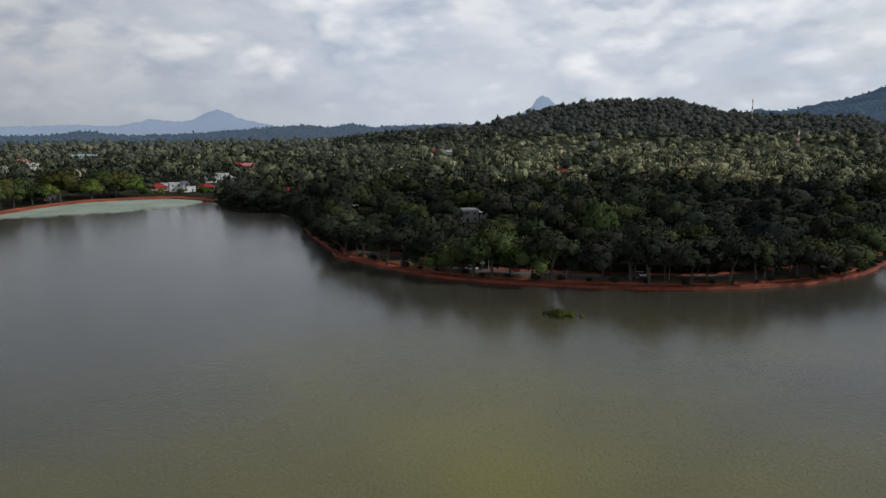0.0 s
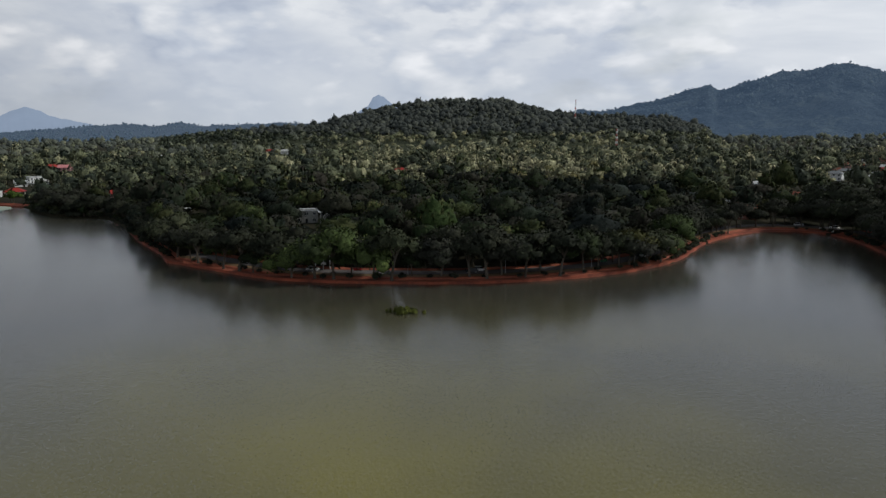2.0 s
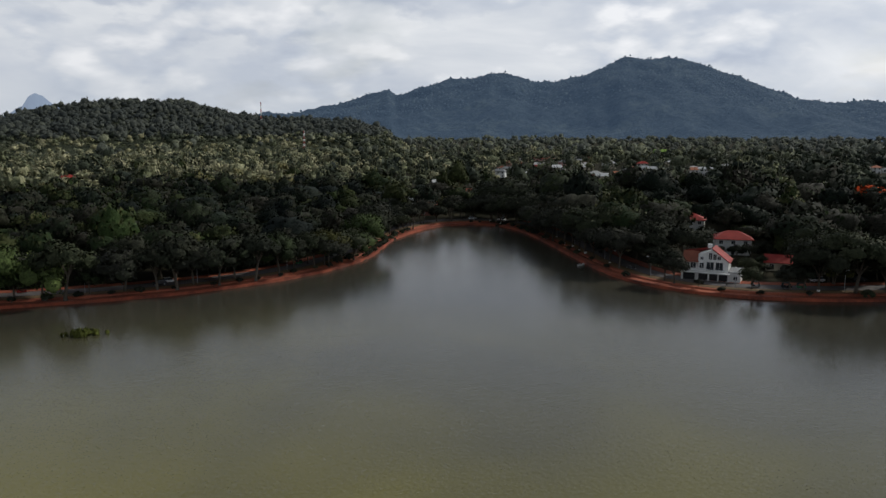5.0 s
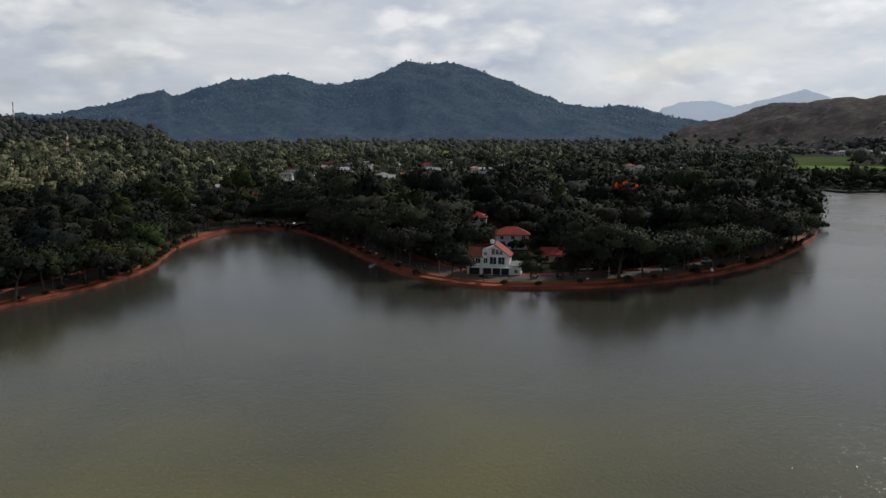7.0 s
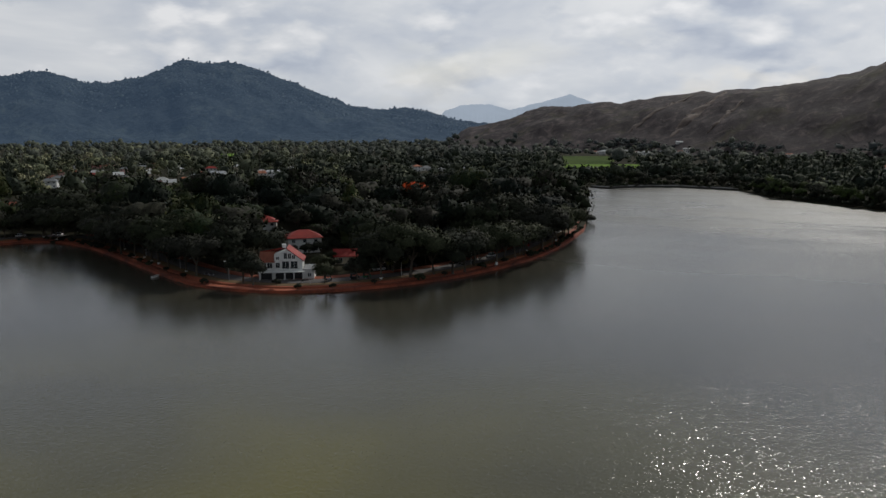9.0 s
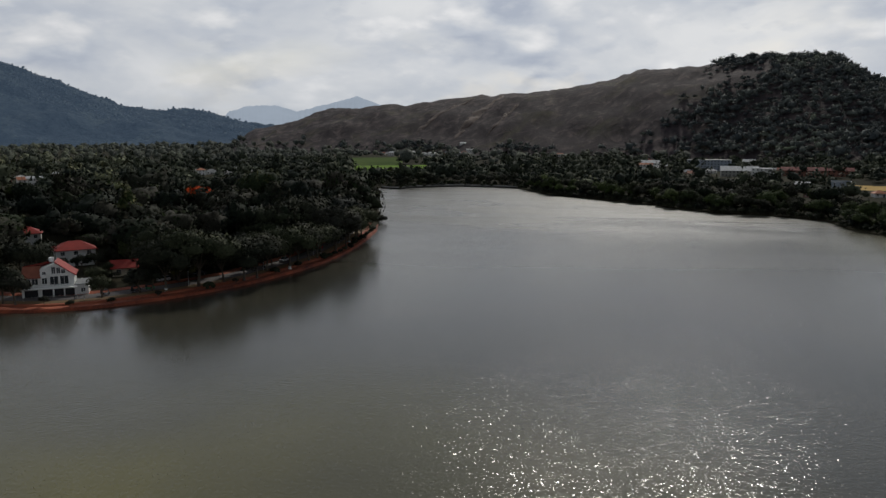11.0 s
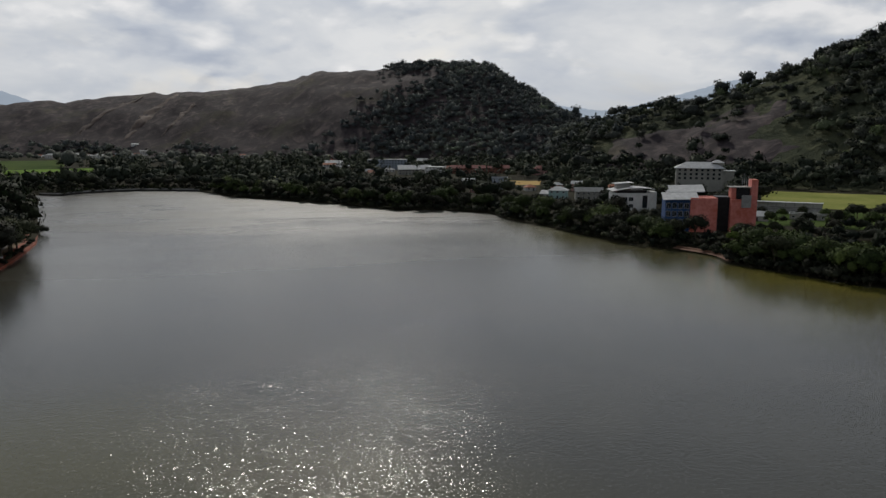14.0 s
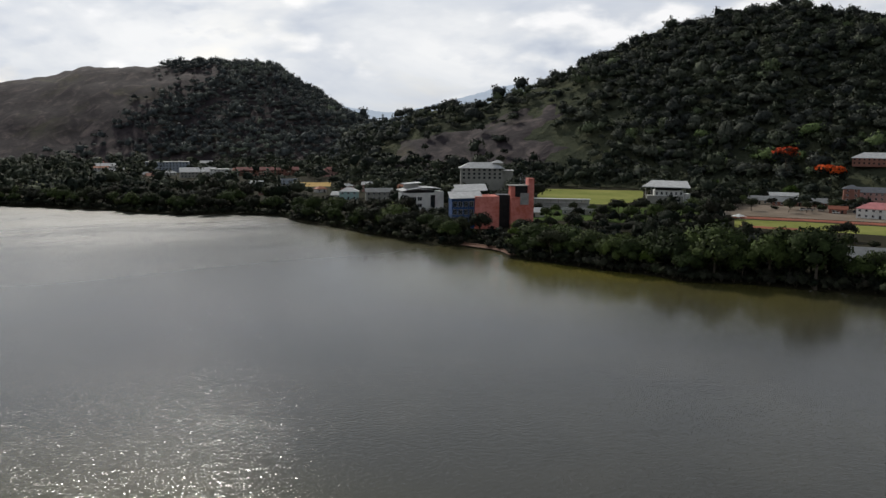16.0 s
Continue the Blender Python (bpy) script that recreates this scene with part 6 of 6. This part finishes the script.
def sign_post(bearing, distance, height, board):
    t = tagged(new("sign_post"), "white painted post with a small board" if board else "white painted pole by the road", "post", "white posts by the road")
    part("post", Shape().tube([(0, 0, -0.4), (0, 0, height)], [0.13, 0.11], 7), M["white_paint"], t)
    if board:
        part("board", Shape().box(-0.9, 0.9, -0.16, -0.12, 1.6, 2.7), M["white_paint"], t)
    t.matrix_basis = facing(bearing, distance, 0, 1.6)


for b, h, o in ((1.9, 5.0, False), (2.4, 4.4, False), (3.0, 4.2, True), (3.5, 6.5, False)):
    sign_post(b, 254, h, o)

# ---- vehicles ----
M["tyre"] = surface("rubber", (0.015, 0.015, 0.016), (0.03, 0.03, 0.03), 1.0, 6.0)
PAINTS = {k: surface(k + "_car_paint", tuple(0.9 * v for v in c), c, 0.6, 3.0, 0.25, 0.02, 0.5) for k, c in {
    "white": (0.78, 0.78, 0.77), "black": (0.02, 0.022, 0.026), "silver": (0.45, 0.46, 0.47), "red": (0.42, 0.03, 0.025), "blue": (0.05, 0.10, 0.28), "green": (0.05, 0.16, 0.08)}.items()}


def wheels(t, places, radius, width):
    for x, y in places:
        w = part("wheel", Shape().tube([(x, y - width / 2, radius), (x, y + width / 2, radius)], [radius, radius], 14), M["tyre"], t)
        part("rim", Shape().tube([(x, y - width / 2 - 0.01, radius), (x, y + width / 2 + 0.01, radius)], [radius * 0.58, radius * 0.58], 10), M["metal"], w)


def car(where, turn, paint, van=False):
    t = tagged(new("van" if van else "car"), f"{paint} {'van' if van else 'hatchback car'} parked on the lake road", "van" if van else "car", "vehicles on the lake road")
    body = Shape().prism([(-2.1, 0.35), (2.1, 0.35), (2.15, 0.75), (2.0, 0.95), (1.2, 1.0), (-2.0, 1.02), (-2.12, 0.8)], -0.85, 0.85)
    part("body", body, PAINTS[paint], t)
    cabin = [(-2.0, 1.02), (1.35, 1.0), (0.75, 1.55), (0.4, 1.62), (-1.5, 1.6)] if not van else [(-2.05, 1.02), (1.7, 1.0), (1.35, 1.85), (1.1, 1.95), (-2.0, 1.95)]
    part("cabin", Shape().prism([(x * 0.97, z + 0.003) for x, z in cabin], -0.74, 0.74), M["glass"], t, "dark glass cabin")
    top = max(z for x, z in cabin)
    part("car_roof", Shape().box(-1.5, 0.5 if not van else 1.1, -0.72, 0.72, top + 0.004, top + 0.05, 0.02), PAINTS[paint], t)
    for y in (-0.6, 0.6):
        part("headlight", Shape().box(2.02, 2.12, y - 0.17, y + 0.17, 0.66, 0.8), M["white_paint"], t)
    wheels(t, ((-1.3, -0.78), (1.3, -0.78), (-1.3, 0.78), (1.3, 0.78)), 0.32, 0.2)
    t.matrix_basis = where @ pose(0, 0, 0, 0, 0, turn)


def three_wheeler(where, turn, paint):
    t = tagged(new("three_wheeler"), f"{paint} three-wheeler taxi with a black hood by the road", "three-wheeler", "vehicles on the lake road")
    part("body", Shape().prism([(-1.2, 0.3), (1.1, 0.3), (1.3, 0.7), (1.1, 1.05), (0.9, 1.05), (0.7, 0.55), (-0.2, 0.55), (-0.4, 0.95), (-1.25, 0.95)], -0.62, 0.62), PAINTS[paint], t)
    part("hood", Shape().prism([(-1.25, 0.953), (-1.1, 0.953), (-1.05, 1.55), (0.75, 1.55), (1.05, 1.053), (1.15, 1.053), (0.85, 1.66), (0.6, 1.72), (-1.1, 1.7)], -0.62, 0.62), M["tyre"], t, "black canvas hood")
    wheels(t, ((-0.8, -0.55), (-0.8, 0.55), (1.0, 0.0)), 0.24, 0.12)
    t.matrix_basis = where @ pose(0, 0, 0, 0, 0, turn)


def motorbike(where, turn):
    t = tagged(new("motorbike"), "dark motorbike standing on the road edge", "motorbike", "vehicles on the lake road")
    part("frame", Shape().prism([(-0.7, 0.55), (0.35, 0.4), (0.55, 0.75), (0.4, 0.95), (0.0, 0.85), (-0.75, 0.8)], -0.13, 0.13), PAINTS["black"], t)
    part("handlebar", Shape().tube([(0.45, -0.36, 1.05), (0.5, 0, 0.98), (0.45, 0.36, 1.05)], [0.03, 0.03, 0.03], 5).tube([(0.45, 0, 0.95), (0.68, 0, 0.3)], [0.04, 0.04], 5), M["metal"], t)
    wheels(t, ((-0.62, 0), (0.68, 0)), 0.3, 0.1)
    t.matrix_basis = where @ pose(0, 0, 0, 0, 0, turn)


def on_road(bearing, inland):
    """A pose on the lake road, its x along the road."""
    p, n = shore_line(bearing - 3, bearing + 3, 0.5)
    b = np.degrees(np.arctan2(p[:, 0], p[:, 1]))
    i = int(np.abs(b - bearing).argmin())
    q = p[i] + n[i] * inland
    return pose(q[0], q[1], 1.64, 0, 0, math.degrees(math.atan2(-n[i][0], n[i][1])))


for b, d, paint in ((15.2, 12.8, "white"), (14.5, 10.2, "black"), (1.1, 10.2, "white"), (29.4, 12.8, "silver"), (28.6, 12.0, "black"), (28.9, 10.0, "white"), (-4.3, 11.0, "silver"), (64.0, 20.5, "silver"), (72.4, 11.5, "silver"),
                    (67.0, 20.0, "black"), (37.6, 10.0, "silver"), (38.6, 10.5, "white")):
    car(on_road(b, d), 0 if int(b) % 2 else 180, paint)
for b, d, paint in ((5.0, 12.6, "red"), (58.0, 10.6, "black"), (60.6, 10.0, "black"), (61.6, 10.2, "green"), (26.0, 12.4, "green"), (75.0, 10.6, "red")):
    three_wheeler(on_road(b, d), 10, paint)
for b, d in ((55.9, 9.2), (60.9, 9.2), (60.3, 9.3), (47.8, 9.3), (47.5, 9.2), (70.4, 9.2)):
    motorbike(on_road(b, d), 70)
car(facing(148.0, 548, 0, 1.65), 0, "white", True)
for b, d, paint in ((146.9, 546, "white"), (147.3, 547, "silver"), (150.1, 546, "black"), (149.3, 550, "white"), (148.9, 535, "white")):
    car(facing(b, d, 0, 1.65), 15, paint)


def boat(bearing, distance, turn):
    t = tagged(new("rowing_boat"), "small white rowing boat moored at the lake wall", "boat")
    hull = Shape()
    ribs = ((-1.9, 0.35), (-1.0, 0.62), (0.3, 0.66), (1.4, 0.45), (2.1, 0.05))
    v = []
    for x, w in ribs:
        v += [(x, -w, 0.42 + 0.05 * x * x * 0.3), (x, -w * 0.6, -0.1), (x, w * 0.6, -0.1), (x, w, 0.42 + 0.05 * x * x * 0.3), (x, w * 0.86, 0.36), (x, -w * 0.86, 0.36)]
    f = [(6 * i + k, 6 * i + (k + 1) % 6, 6 * i + 6 + (k + 1) % 6, 6 * i + 6 + k) for i in range(4) for k in range(6)]
    part("hull", hull.add(v, f + [tuple(range(6))[::-1], tuple(range(24, 30))]), M["white_paint"], t)
    for x in (-0.9, 0.5):
        part("thwart", Shape().box(x - 0.12, x + 0.12, -0.56, 0.56, 0.34, 0.4), M["bark"], t)
    t.matrix_basis = facing(bearing, distance, turn, 0.05)


boat(45.6, 272, 55)

# ---- on the water ----


def weed_island():
    rng = np.random.default_rng(3)
    n = 34
    c = np.stack([rng.normal(0, 1.7, n), rng.normal(0, 0.9, n), rng.uniform(0.0, 0.5, n)], 1)
    r = rng.uniform(0.35, 0.75, n)
    leaves = join(core(rng, c, r, 1, 0.85, 0.7, 0.25), leaf_cloud(rng, c, r, 1100, 0.24, 0.9))
    t = tagged(new("water_weed_island"), "floating clump of green water weed on the lake", "water plants")
    part("leaves", fast_mesh("leaves", *leaves), M["weed"], t)
    t.matrix_basis = pose(*at(9.0, 198, 0.0), 0, 0, -9) @ Matrix.Diagonal((1.0, 1.0, 1.6, 1))


M["weed"] = foliage("water_weed", ((0.10, 0.115, 0.025), (0.16, 0.17, 0.04)), True)
M["lily"] = surface("lily_pads", (0.20, 0.25, 0.19), (0.40, 0.45, 0.37), 0.05, 0.6)
weed_island()


def lily_mat():
    """Pale floating leaves that cover the shallows of the inlet."""
    rng = np.random.default_rng(8)
    inner = ((-36, 455), (-30.5, 492), (-28.4, 488), (-25.9, 490), (-23.6, 490), (-21.0, 500), (-19.1, 508), (-17.6, 528))
    b = np.linspace(-36, -17.6, 120)
    w = np.array([noise.fractal((q * 1.4, 0.0, 4.0), 0.7, 2.0, 4) for q in b])
    d0 = np.interp(b, *np.array(inner, float).T) + 5 * w
    d1 = shore_at(b) + 0.5
    rows = []
    for k in range(7):
        d = d0 + (d1 - d0) * k / 6
        rows.append(np.stack([d * np.sin(np.radians(b)), d * np.cos(np.radians(b)), np.full_like(b, 0.012)], 1))
    pads = 2600
    pb = rng.uniform(-36, -17.6, pads)
    pd = np.interp(pb, b, d0) + rng.normal(0, 4.0, pads)
    ang = np.linspace(0, 2 * math.pi, 7)[:-1]
    r = rng.uniform(0.25, 0.9, pads)
    x = (pd * np.sin(np.radians(pb)))[:, None] + r[:, None] * np.cos(ang)
    y = (pd * np.cos(np.radians(pb)))[:, None] + r[:, None] * np.sin(ang)
    z = np.broadcast_to(rng.uniform(0.02, 0.06, pads)[:, None], x.shape)
    i = np.arange(pads)[:, None] * 6
    tris = np.concatenate([i + (0, 1, 2), i + (0, 2, 3), i + (0, 3, 4), i + (0, 4, 5)])
    sheet, flat = np.concatenate(rows), np.stack([x, y, z], -1).reshape(-1, 3)
    me = fast_mesh("lily_pads", np.concatenate([sheet, flat]), np.concatenate([grid_tris(7, len(b))[:, ::-1], tris + len(sheet)]))
    me.materials.append(M["lily"])
    tagged(new("lily_pads", me), "pale green lily pads covering the shallows", "water plants", kind="stuff")


lily_mat()
